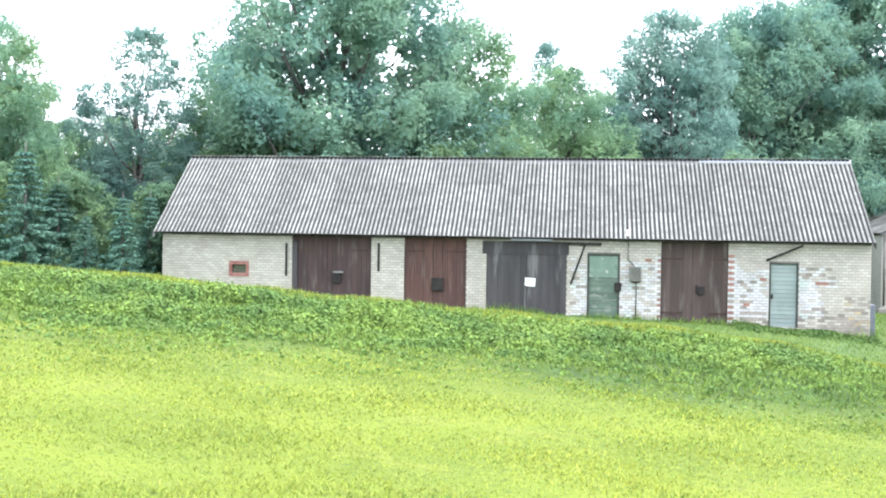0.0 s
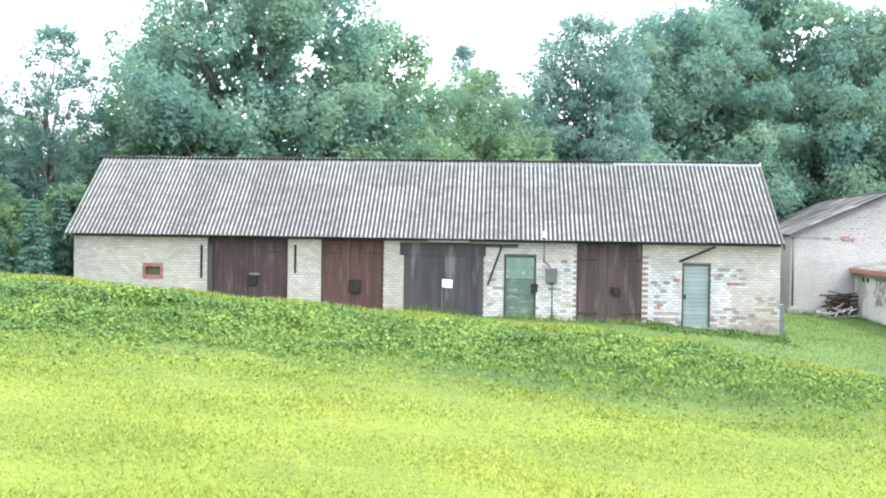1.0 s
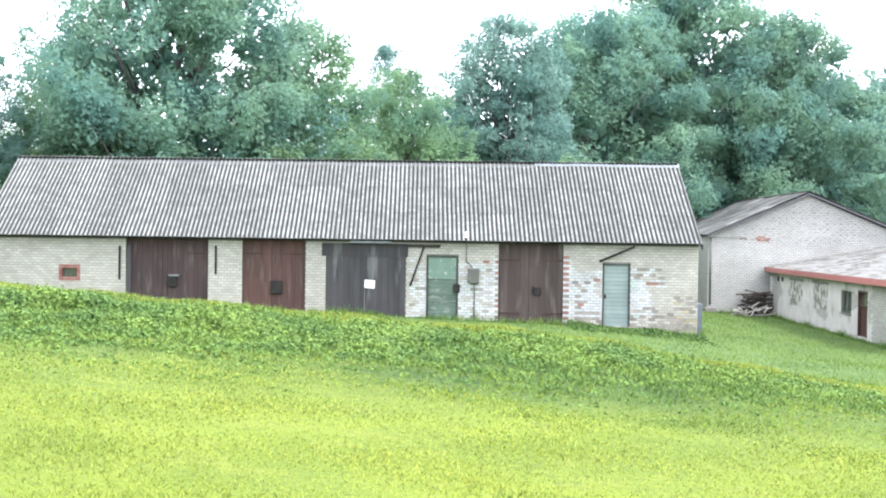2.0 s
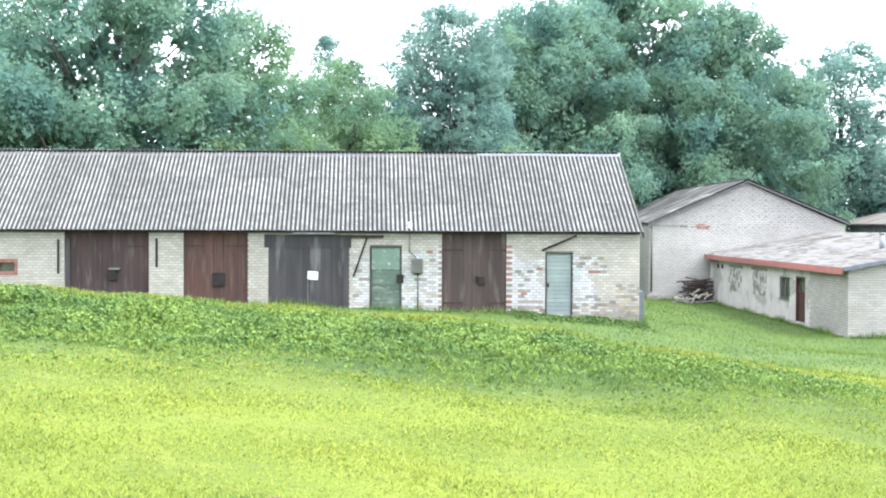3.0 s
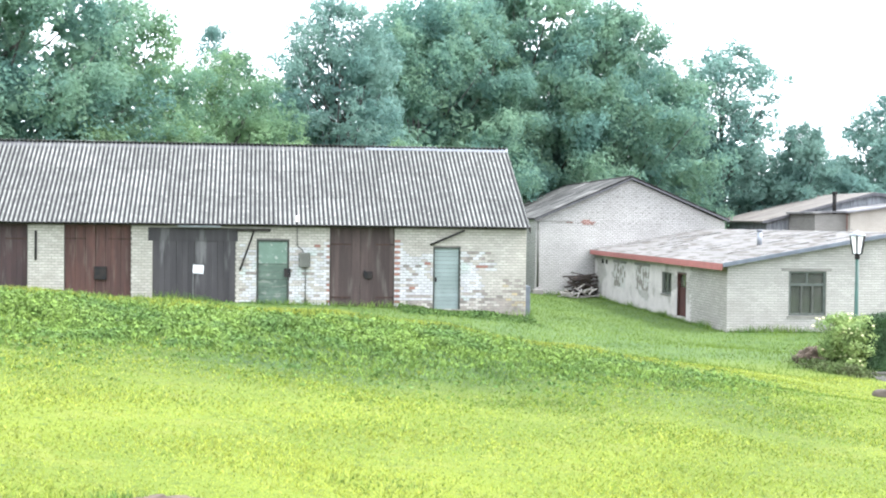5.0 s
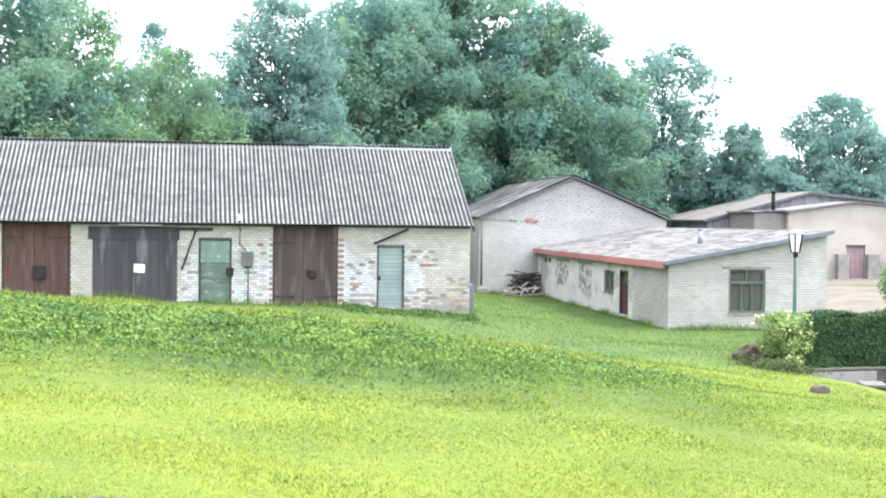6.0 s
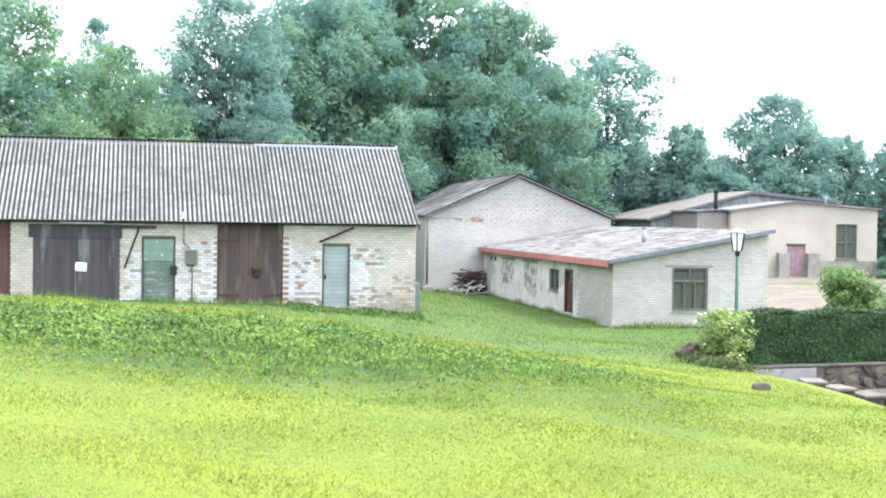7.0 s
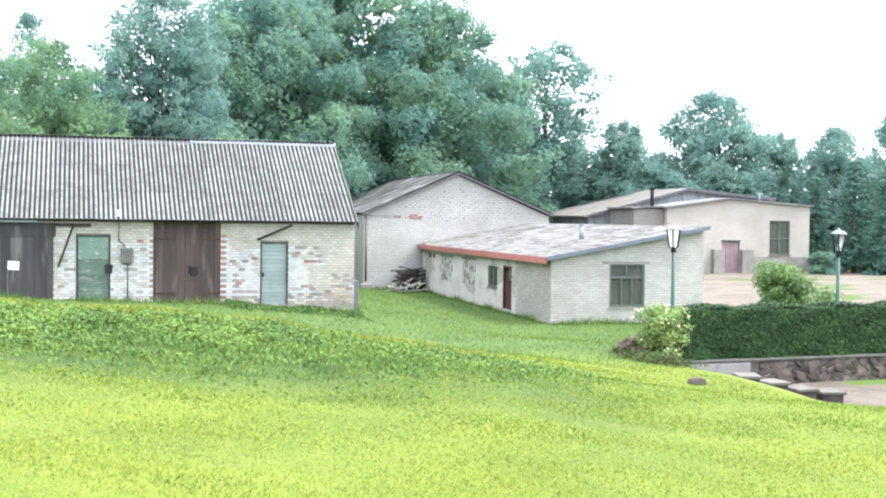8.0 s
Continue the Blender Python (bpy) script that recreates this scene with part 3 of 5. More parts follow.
g1 = gate(G1, M_GATE1, "maroon painted wooden plank gate, closed", plank=0.17)
bpart("jamb_board", box(-11.80, -11.66, BY + 0.03, BY + 0.09, 0.3, 2.62), M_GATE3, "bare grey jamb board", g1)
bpart("lock_box", box(-10.42, -10.14, BY + 0.0, BY + 0.10, 1.28, 1.60, bevel=0.01), M_IRON, "dark lock box", g1)
bpart("lock_box", box(-10.40, -10.05, BY - 0.03, BY + 0.10, 1.62, 1.68), M_GREYBOARD, "small board hood over the lock", g1)
strap(g1, -11.9, -11.1, 2.36), strap(g1, -9.8, -8.98, 2.36)
g2 = gate(G2, M_GATE2, "red-brown wooden plank gate, closed", plank=0.16)
bpart("lock_box", box(-7.03, -6.64, BY + 0.0, BY + 0.10, 1.10, 1.52, bevel=0.012), M_IRON, "black square lock cover", g2)
strap(g2, -8.02, -7.3, 2.38), strap(g2, -6.6, -5.82, 2.38)
g3 = gate(G3, M_GATE3, "grey-black weathered plank gate with a white notice", plank=0.18, y=BY + 0.02)
bpart("leaf_edge", box(-3.93, -3.90, BY - 0.005, BY + 0.015, 0.25, 1.35), M_GREYBOARD, parent=g3)
bpart("lintel_board", box(-5.34, -2.50, BY - 0.008, BY + 0.012, 2.36, 2.79), M_GATE3, "dark boards over the gate", g3)
notice = part("notice", box(-0.17, 0.17, -0.008, 0, 0.02, 0.29), M_PAPER, barn, "white paper notice", (-3.765 - ox, BY + 0.010 - oy, 1.30))
notice.rotation_euler = (0, 0.06, 0)
bpart("strip_lamp", box(-4.39, -3.04, BY - 0.20, BY - 0.06, 2.80, 2.87, bevel=0.01), M_ZINC, "pale metal strip over the gate")
g4 = gate(G4, M_GATE4, "weathered brown plank gate with iron straps", plank=0.14)
for z in (2.28, 0.55):
    strap(g4, 0.30, 1.15, z), strap(g4, 1.95, 2.74, z)
bpart("lock_box", box(1.62, 1.84, BY + 0.02, BY + 0.10, 1.18, 1.42, bevel=0.012), M_IRON, "iron padlock plate", g4)
bpart("hasp", box(1.56, 1.62, BY + 0.03, BY + 0.10, 1.24, 1.46, bevel=0.01), M_IRON, "iron hasp", g4)


def board_door(hole, material, label, boards, frame=0.055, y=BY + 0.06):
    x0, x1, z0, z1 = hole
    bm = bmesh.new()
    add_box(bm, x0, x0 + frame, BY - 0.01, y + 0.06, z0, z1)
    add_box(bm, x1 - frame, x1, BY - 0.01, y + 0.06, z0, z1)
    add_box(bm, x0 + frame, x1 - frame, BY - 0.01, y + 0.06, z1 - frame, z1)
    add_box(bm, x0 + frame, x1 - frame, y + 0.03, y + 0.055, z0, z1 - frame)
    d = bpart("door", bm, M_FRAME, label)
    h = (z1 - frame - z0) / boards
    me = mesh_of("plank", box(x0 + frame + 0.004 - ox, x1 - frame - 0.004 - ox, 0, 0.03, 0.004, h - 0.004, bevel=0.007), material)
    for i in range(boards):
        shared("plank", me, d, (0, y - oy + rnd.uniform(-0.003, 0.003), z0 + i * h))
    return d


gd = board_door(GD, M_GREEN, "worn green door in a dark frame", 9)
bpart("door_panel", box(GD[0] + 0.06, GD[1] - 0.06, BY + 0.045, BY + 0.055, 1.66, 2.36), mat("mint_green_panel", (0.150, 0.215, 0.172), (0.112, 0.170, 0.134), 3, rough=0.6, fine=0.1, stain=(0.26, 0.29, 0.26), stain_scale=5, stain_lo=0.58, stain_hi=0.66), "paler mint green upper panel", gd)
bpart("lock_box", box(-1.02, -0.80, BY - 0.04, BY + 0.06, 1.22, 1.50, bevel=0.02), M_IRON, "black lock cover", gd)
ld = board_door(LD, M_PALEGREEN, "pale green door of horizontal boards", 15, frame=0.045)
bpart("latch", box(3.90, 3.96, BY + 0.0, BY + 0.06, 1.10, 1.24, bevel=0.01), M_IRON, parent=ld)

w = bpart("window", box(WN[0] + 0.09, WN[1] - 0.09, BY + 0.10, BY + 0.108, WN[2] + 0.09, WN[3] - 0.09), M_GLASS, "small window in a dull red frame")
bm = bmesh.new()
for c in ((WN[0] - 0.01, WN[1] + 0.01, WN[3] - 0.09, WN[3] + 0.03), (WN[0] - 0.01, WN[1] + 0.01, WN[2] - 0.03, WN[2] + 0.09), (WN[0] - 0.01, WN[0] + 0.09, WN[2] + 0.09, WN[3] - 0.09), (WN[1] - 0.09, WN[1] + 0.01, WN[2] + 0.09, WN[3] - 0.09)):
    add_box(bm, c[0], c[1], BY - 0.012, BY + 0.12, c[2], c[3])
bpart("window_frame", bm, M_REDFRAME, "dull red painted surround", w)
for x, z0, z1 in ((-12.02, 1.49, 2.60), (-8.83, 1.71, 2.65)):
    bpart("iron_bar", box(x - 0.035, x + 0.035, BY - 0.05, BY - 0.015, z0, z1, bevel=0.008), M_IRON, "black iron gate stay hanging on the wall")
bm = bmesh.new()
tube(bm, [(-1.98, BY - 0.06, 2.72), (-2.43, BY - 0.06, 1.42)], [0.03, 0.03], 6)
bpart("gate_stay", bm, M_IRON, "black iron stay leaning on the wall")
bpart("beam", box(-2.55, -1.45, BY - 0.07, BY - 0.01, 2.68, 2.78, bevel=0.01), M_DARKWOOD, "dark beam end over the green door")
bm = bmesh.new()
tube(bm, [(3.73, BY - 0.06, 2.31), (4.85, BY - 0.16, 2.80)], [0.035, 0.035], 6)
bpart("bracket", bm, M_IRON, "slanting iron bracket under the eaves")
mb = bpart("meter_box", box(-0.53, -0.18, BY - 0.16, BY - 0.01, 1.54, 2.02, bevel=0.03), M_METAL, "grey metal electricity box")
bm = bmesh.new()
tube(bm, [(-0.60, BY - 0.03, 2.84), (-0.60, BY - 0.03, 2.25), (-0.42, BY - 0.05, 2.1), (-0.36, BY - 0.05, 1.9)], [0.018] * 4, 6)
tube(bm, [(-0.34, BY - 0.05, 1.56), (-0.32, BY - 0.03, 1.2), (-0.33, BY - 0.03, 0.2)], [0.018] * 3, 6)
bpart("conduit", bm, M_METAL, parent=mb)
bm = box(-0.65, -0.54, 0, 0.34, 0, 0.02, bevel=0.008)
bmesh.ops.rotate(bm, verts=bm.verts[:], cent=(-0.6, 0, 0), matrix=Matrix.Rotation(pitch, 3, "X"))
bmesh.ops.translate(bm, verts=bm.verts[:], vec=(0, EAVE_Y + 0.1, EAVE_Z + 0.11))
bpart("roof_patch", bm, M_PLASTER, "white patch on the roof edge", roof)


TANK_AT = (7.0, 41.0)
ob = tagged(new("water_tank", mesh_of("water_tank", box(0.0, 0.22, -0.35, 0.35, -0.1, 1.05, bevel=0.02), M_TRIM)), "blue-grey metal tank standing against the barn", "tank")
ob.location = (*TANK_AT, float(height(*TANK_AT)))


# ---- lean-to shed ----
LX0, LX1, LY0, LY1, LZ = 15.2, 21.5, 43.94, 65.5, -0.95
roof_z = lambda x: 1.60 + (x - 15.0) * 0.184
shed = thing("shed", (LX0, LY0, LZ), "low pale brick shed with a whitish sloping felt roof", "building")


def spart(name, bm, material, label="", parent=None, base=None):
    b = base or (LX0, LY0, LZ)
    bmesh.ops.translate(bm, verts=bm.verts[:], vec=(-b[0], -b[1], -b[2]))
    return part(name, bm, material, parent or shed, label)


SW = (17.58, 19.02, -0.27, 1.40)
bm = bmesh.new()
wall_with_holes(bm, LX0 + 0.01, LX1, LY0 + 0.012, LY0 + 0.35, LZ - 0.6, 3.0, [SW], top=lambda x: roof_z(x) - 0.02)
swall = spart("front_wall", bm, M_MORTAR_B, "pale brick wall with regular courses")
bm = bmesh.new()
near_shed_bricks = []
for s, t, z in lay(LX0, LX1, LZ - 0.2, 3.0, 0.26, 0.094, 0.013, [SW], slope=lambda x: roof_z(x) + 0.03):
    if 15.3 < s < 21.3 and -0.1 < z < 1.35 and t - s > 0.2 and len(near_shed_bricks) < 290:
        near_shed_bricks.append(((s + t) / 2, z, (t - s) / 0.247))
        continue
    add_box(bm, s, t, LY0 + rnd.uniform(-0.003, 0.002), LY0 + 0.05, z, z + 0.080)
tagged(spart("brickwork", bm, M_BRICK_B, parent=swall), kind="stuff")
D1 = (48.96, 50.18, -0.75, 1.07)
W3 = (51.07, 52.54, 0.05, 1.04)
W2 = (54.6, 56.9, 0.0, 1.14)
W1 = (58.9, 61.1, -0.10, 1.12)
bm = bmesh.new()
wall_with_holes(bm, LY0 + 0.35, LY1, -LX0 - 0.35, -LX0 - 0.012, LZ - 0.6, 1.58, [D1, W3])
turn = Matrix(((0, -1, 0), (1, 0, 0), (0, 0, 1)))
bmesh.ops.transform(bm, matrix=turn.to_4x4(), verts=bm.verts[:])
side = spart("side_wall", bm, M_MORTAR_B, "pale side wall with worn whitewash and blocked windows")
bm = bmesh.new()
for s, t, z in lay(LY0 + 0.06, LY1, LZ - 0.2, 1.60, 0.26, 0.098, 0.012, [D1, W3]):
    k = 1 if (s > 48.2 and noise.noise((s * 0.35, z * 0.9, 8.0)) > -0.22) else 0
    add_box(bm, LX0 - (0.004 if k else 0) + rnd.uniform(-0.003, 0.002), LX0 + 0.05, s, t, z, z + (0.092 if k else 0.082), k)
tagged(spart("brickwork", bm, [M_BRICK_B, M_PLASTER], parent=side), kind="stuff")
for h in (W1, W2):
    bw = spart("blocked_window", box(LX0 - 0.012, LX0 + 0.02, h[0], h[1], h[2], h[3]), mat("flaking_plaster", (0.44, 0.43, 0.41), (0.37, 0.36, 0.34), 2, fine=0.1, stain=(0.17, 0.155, 0.135), stain_scale=3.2, stain_lo=0.47, stain_hi=0.52), "bricked-up window with flaking plaster", side)
    spart("lintel", box(LX0 - 0.02, LX0 + 0.02, h[0] - 0.2, h[1] + 0.25, h[3], h[3] + 0.12), M_CONC, "grey lintel", side)
for y in (62.6, 63.5):
    spart("vent_grille", box(LX0 - 0.014, LX0 + 0.02, y, y + 0.42, 0.98, 1.22), M_IRON, "small dark vent opening", side)
# side window and door
w = spart("window", box(LX0 + 0.12, LX0 + 0.13, W3[0], W3[1], W3[2], W3[3]), M_GLASS, "small grey-framed window")
bm = bmesh.new()
for c in ((W3[0], W3[1], W3[3] - 0.09, W3[3]), (W3[0], W3[1], W3[2], W3[2] + 0.09), (W3[0], W3[0] + 0.11, W3[2] + 0.09, W3[3] - 0.09), (W3[1] - 0.11, W3[1], W3[2] + 0.09, W3[3] - 0.09), (51.76, 51.86, W3[2] + 0.09, W3[3] - 0.09)):
    add_box(bm, LX0 + 0.06, LX0 + 0.118, *c)
spart("window_frame", bm, M_WINFRAME, parent=w)
spart("curtain", box(LX0 + 0.22, LX0 + 0.24, W3[0], W3[1], W3[2], W3[3]), M_PLASTER, parent=w)
spart("window_sill", box(LX0 - 0.05, LX0 + 0.06, W3[0] - 0.05, W3[1] + 0.05, W3[2] - 0.05, W3[2]), M_CONC, parent=w)
d = spart("door", box(LX0 + 0.10, LX0 + 0.15, D1[0] + 0.06, D1[1] - 0.06, D1[2], 0.42), M_BROWNDOOR, "red-brown door with a dark upper pane")
spart("door_pane", box(LX0 + 0.115, LX0 + 0.125, D1[0] + 0.06, D1[1] - 0.06, 0.46, D1[3] - 0.06), M_GLASS, "dark glass", d)
bm = bmesh.new()
add_box(bm, LX0 - 0.01, LX0 + 0.17, D1[0], D1[0] + 0.06, D1[2], D1[3])
add_box(bm, LX0 - 0.01, LX0 + 0.17, D1[1] - 0.06, D1[1], D1[2], D1[3])
add_box(bm, LX0 - 0.01, LX0 + 0.17, D1[0] + 0.06, D1[1] - 0.06, D1[3] - 0.06, D1[3])
add_box(bm, LX0 + 0.09, LX0 + 0.15, D1[0] + 0.06, D1[1] - 0.06, 0.42, 0.46)
spart("door_frame", bm, M_BROWNDOOR, parent=d)
bm = bmesh.new()
add_box(bm, LX1 - 0.35, LX1, LY0 + 0.35, LY1, LZ - 0.6, roof_z(LX1) - 0.10)
spart("rear_wall", bm, M_BRICK_B)
spart("shed_floor", box(LX0 + 0.35, LX1 - 0.35, LY0 + 0.35, LY1, LZ - 0.6, LZ + 0.05), M_CONC)
# front window
fw = spart("window", box(SW[0] + 0.08, SW[1] - 0.08, LY0 + 0.13, LY0 + 0.138, SW[2] + 0.08, SW[3] - 0.08), M_GLASS, "large grey-green framed window with boarded lights")
bm = bmesh.new()
f = 0.085
add_box(bm, SW[0], SW[0] + f, LY0 + 0.05, LY0 + 0.15, SW[2], SW[3])
add_box(bm, SW[1] - f, SW[1], LY0 + 0.05, LY0 + 0.15, SW[2], SW[3])
add_box(bm, SW[0] + f, SW[1] - f, LY0 + 0.05, LY0 + 0.15, SW[3] - f, SW[3])
add_box(bm, SW[0] + f, SW[1] - f, LY0 + 0.05, LY0 + 0.15, SW[2], SW[2] + f)
zt = SW[2] + 0.66 * (SW[3] - SW[2])
add_box(bm, SW[0] + f, SW[1] - f, LY0 + 0.055, LY0 + 0.145, zt, zt + 0.10)
add_box(bm, 18.27, 18.33, LY0 + 0.06, LY0 + 0.14, zt + 0.10, SW[3] - f)
spart("window_frame", bm, M_WINFRAME, parent=fw)
bm = bmesh.new()
for i in (1, 2):
    x = SW[0] + f + (SW[1] - SW[0] - 2 * f) * i / 3
    add_box(bm, x - 0.028, x + 0.028, LY0 + 0.04, LY0 + 0.12, SW[2] + f, zt)
spart("mullion", bm, M_METAL, "paler upright bars", fw)
spart("curtain", box(SW[0] + 0.02, SW[1] - 0.02, LY0 + 0.2, LY0 + 0.22, SW[2], SW[3]), M_CURTAIN, parent=fw)
spart("lintel", box(17.28, 19.22, LY0 - 0.008, LY0 + 0.04, SW[3], SW[3] + 0.10), M_CONC, "flat concrete lintel", swall)
spart("window_sill", box(SW[0] - 0.05, SW[1] + 0.05, LY0 - 0.05, LY0 + 0.05, SW[2] - 0.06, SW[2]), M_CONC, parent=fw)
# roof slab with fascia and trim
q = prism([(14.95, roof_z(14.95)), (21.58, roof_z(21.58)), (21.58, roof_z(21.58) + 0.07), (14.95, roof_z(14.95) + 0.07)], LY0 - 0.28, LY1 + 0.35)
sroof = spart("roof", q, M_FELT, "weathered whitish felt with dark worn patches")
q = prism([(14.93, roof_z(14.95) - 0.06), (21.62, roof_z(21.62) - 0.06), (21.62, roof_z(21.62) + 0.09), (14.93, roof_z(14.95) + 0.09)], LY0 - 0.33, LY0 - 0.285)
spart("verge_trim", q, M_TRIM, "blue-grey metal verge trim", sroof)
bm = bmesh.new()
ys = [LY0 - 0.2, 47.8, 51.6, 55.8, 60.2, LY1]
for a, b in zip(ys, ys[1:]):
    add_box(bm, 14.90, 14.945, a + 0.008, b, roof_z(14.95) - 0.18 + rnd.uniform(-0.012, 0.012), roof_z(14.95) + 0.055)
spart("fascia", bm, M_FASCIA, "faded red fascia boards", sroof)
spart("soffit", box(14.95, LX0, LY0 - 0.28, LY1, roof_z(14.95) - 0.05, roof_z(14.95) - 0.01), M_DARKWOOD, parent=sroof)
# felt laps: ragged strips with edges that have lifted
rl = random.Random(3)
for i in range(26):
    x, y = rl.uniform(15.3, 20.9), LY0 + 0.4 + i * 0.8 + rl.uniform(-0.3, 0.3)
    ln, wd = rl.uniform(0.5, 1.9), rl.uniform(0.10, 0.34)
    bm = bmesh.new()
    lo, hi = [], []
    for k in range(9):
        px = x + ln * k / 8
        lo.append((px, y + rl.uniform(-0.06, 0.06), roof_z(px) + 0.072))
        hi.append((px, y + wd + rl.uniform(-0.10, 0.10), roof_z(px) + 0.074))
    up = [[bm.verts.new((p[0], p[1], p[2] + dz)) for p in row] for row, dz in ((lo, 0.0), (lo, 0.022), (hi, 0.006))]
    for a, b in zip(up, up[1:]):
        for k in range(8):
            bm.faces.new((a[k], a[k + 1], b[k + 1], b[k]))
    spart("felt_lap", bm, M_LAP, "", sroof)
bm = bmesh.new()
tube(bm, [(18.3, 49, 2.2), (18.3, 49, 2.85)], [0.10, 0.10], 12)
tube(bm, [(18.3, 49, 2.85), (18.3, 49, 2.90)], [0.13, 0.13], 12)
spart("vent_pipe", bm, M_ZINC, "pale vent pipe", sroof)

# ---- workshop with the gable ----
KX0, KX1, KY0, KY1, KZ = 11.95, 22.6, 65.9, 84.0, -0.85
KM, KE, KR = 17.25, 3.25, 5.52
shop = thing("workshop", (KX0, KY0, KZ), "pale brick workshop with a grey gabled roof", "building")
kb = (KX0, KY0, KZ)


def brick_tex(name, brick_c, brick_c2, mortar_c, course=0.098, length=0.26, joint=0.011):
    m = bpy.data.materials.new(name)
    m.use_nodes = True
    n, l = m.node_tree.nodes, m.node_tree.links
    p = n["Principled BSDF"]
    p.inputs["Roughness"].default_value, p.inputs["Specular IOR Level"].default_value = 0.9, 0.2
    co, sep, cmb = n.new("ShaderNodeTexCoord"), n.new("ShaderNodeSeparateXYZ"), n.new("ShaderNodeCombineXYZ")
    l.new(co.outputs["Object"], sep.inputs[0])
    ad = n.new("ShaderNodeMath")
    l.new(sep.outputs[0], ad.inputs[0])
    l.new(sep.outputs[1], ad.inputs[1])
    l.new(ad.outputs[0], cmb.inputs[0])
    l.new(sep.outputs[2], cmb.inputs[1])
    b = n.new("ShaderNodeTexBrick")
    b.inputs["Scale"].default_value = 1.0
    b.inputs["Brick Width"].default_value, b.inputs["Row Height"].default_value, b.inputs["Mortar Size"].default_value = length, course, joint
    for k, v in (("Color1", brick_c), ("Color2", brick_c2), ("Mortar", mortar_c)):
        b.inputs[k].default_value = (*v, 1)
    l.new(cmb.outputs[0], b.inputs["Vector"])
    t = n.new("ShaderNodeTexNoise")
    t.inputs["Scale"].default_value, t.inputs["Detail"].default_value = 0.5, 8
    l.new(co.outputs["Object"], t.inputs["Vector"])
    r = n.new("ShaderNodeMapRange")
    for i, v in enumerate((0.35, 0.7, 1.05, 0.82)):
        r.inputs[i + 1].default_value = v
    l.new(t.outputs["Fac"], r.inputs[0])
    hs = n.new("ShaderNodeHueSaturation")
    l.new(b.outputs["Color"], hs.inputs["Color"])
    l.new(r.outputs[0], hs.inputs["Value"])
    l.new(hs.outputs[0], p.inputs["Base Color"])
    bp = n.new("ShaderNodeBump")
    bp.invert = True
    bp.inputs["Strength"].default_value, bp.inputs["Distance"].default_value = 0.6, 0.01
    l.new(b.outputs["Fac"], bp.inputs["Height"])
    l.new(bp.outputs[0], p.inputs["Normal"])
    return m


M_SHOPBRICK = brick_tex("workshop_brick", (0.405, 0.394, 0.376), (0.355, 0.345, 0.328), (0.165, 0.160, 0.150))
kwall = spart("gable_wall", prism([(KX0, KZ - 0.6), (KX1, KZ - 0.6), (KX1, KE), (KM, KR), (KX0, KE)], KY0, KY0 + 0.4), M_SHOPBRICK, "pale brick gable with perforated brickwork", shop, kb)
for c in ((KX0, KX0 + 0.4, KY0 + 0.4, KY1), (KX1 - 0.4, KX1, KY0 + 0.4, KY1), (KX0 + 0.4, KX1 - 0.4, KY1 - 0.4, KY1)):
    spart("wall", box(*c, KZ - 0.6, KE), M_SHOPBRICK, parent=shop, base=kb)
spart("shop_floor", box(KX0 + 0.4, KX1 - 0.4, KY0 + 0.4, KY1 - 0.4, KZ - 0.6, KZ + 0.05), M_CONC, parent=shop, base=kb)
# putlog gaps in the gable: grey plates on its face, coloured as shade
bm = bmesh.new()
rk = random.Random(9)
for r in range(22):
    z = 2.2 + r * 0.147
    for c in range(30):
        x = KX0 + 0.5 + c * 0.36 + (0.18 if r % 2 else 0)
        lim = KR - abs(x - KM) * (KR - KE) / (KM - KX0) - 0.25
        if z < lim and z > 2.9 and rk.random() < 0.75 and x > 13.6 and z > 1.9 + 0.22 * (x - 15):
            x += rk.uniform(-0.06, 0.06)
            add_box(bm, x, x + rk.uniform(0.08, 0.17), KY0 - 0.006, KY0 + 0.02, z, z + rk.uniform(0.035, 0.06))
tagged(spart("gap_filling", bm, mat("grey_gap_shade", (0.225, 0.218, 0.204), (0.180, 0.174, 0.162), 3, fine=0.2), "small grey marks painted as shaded gaps", kwall, kb), kind="stuff")
bm = bmesh.new()
for i in range(10):
    for j in range(3):
        x, z = 13.1 + i * 0.21 + 0.1 * (j % 2), 3.02 + j * 0.098
        if rk.random() < (0.2 if i < 6 else 0.6) and (j == 1 or i > 6):
            add_box(bm, x, x + 0.19, KY0 - 0.008, KY0 + 0.02, z, z + 0.08)
tagged(spart("exposed_brickwork", bm, M_RED, "exposed red bricks", kwall, kb), kind="stuff")
spart("wall_ledge", box(KX0, 14.0, KY0 - 0.03, KY0 - 0.002, 3.16, 3.22), M_CONC, parent=kwall, base=kb)
M_SHOPROOF = mat("brown_grey_corrugated_sheet", (0.084, 0.085, 0.080), (0.050, 0.050, 0.047), 0.9, trough_shade=(0.022, 0.022, 0.020), fine=0.25, rand=0.35, stain=(0.140, 0.138, 0.130), stain_scale=0.5, stain_lo=0.56, stain_hi=0.66)
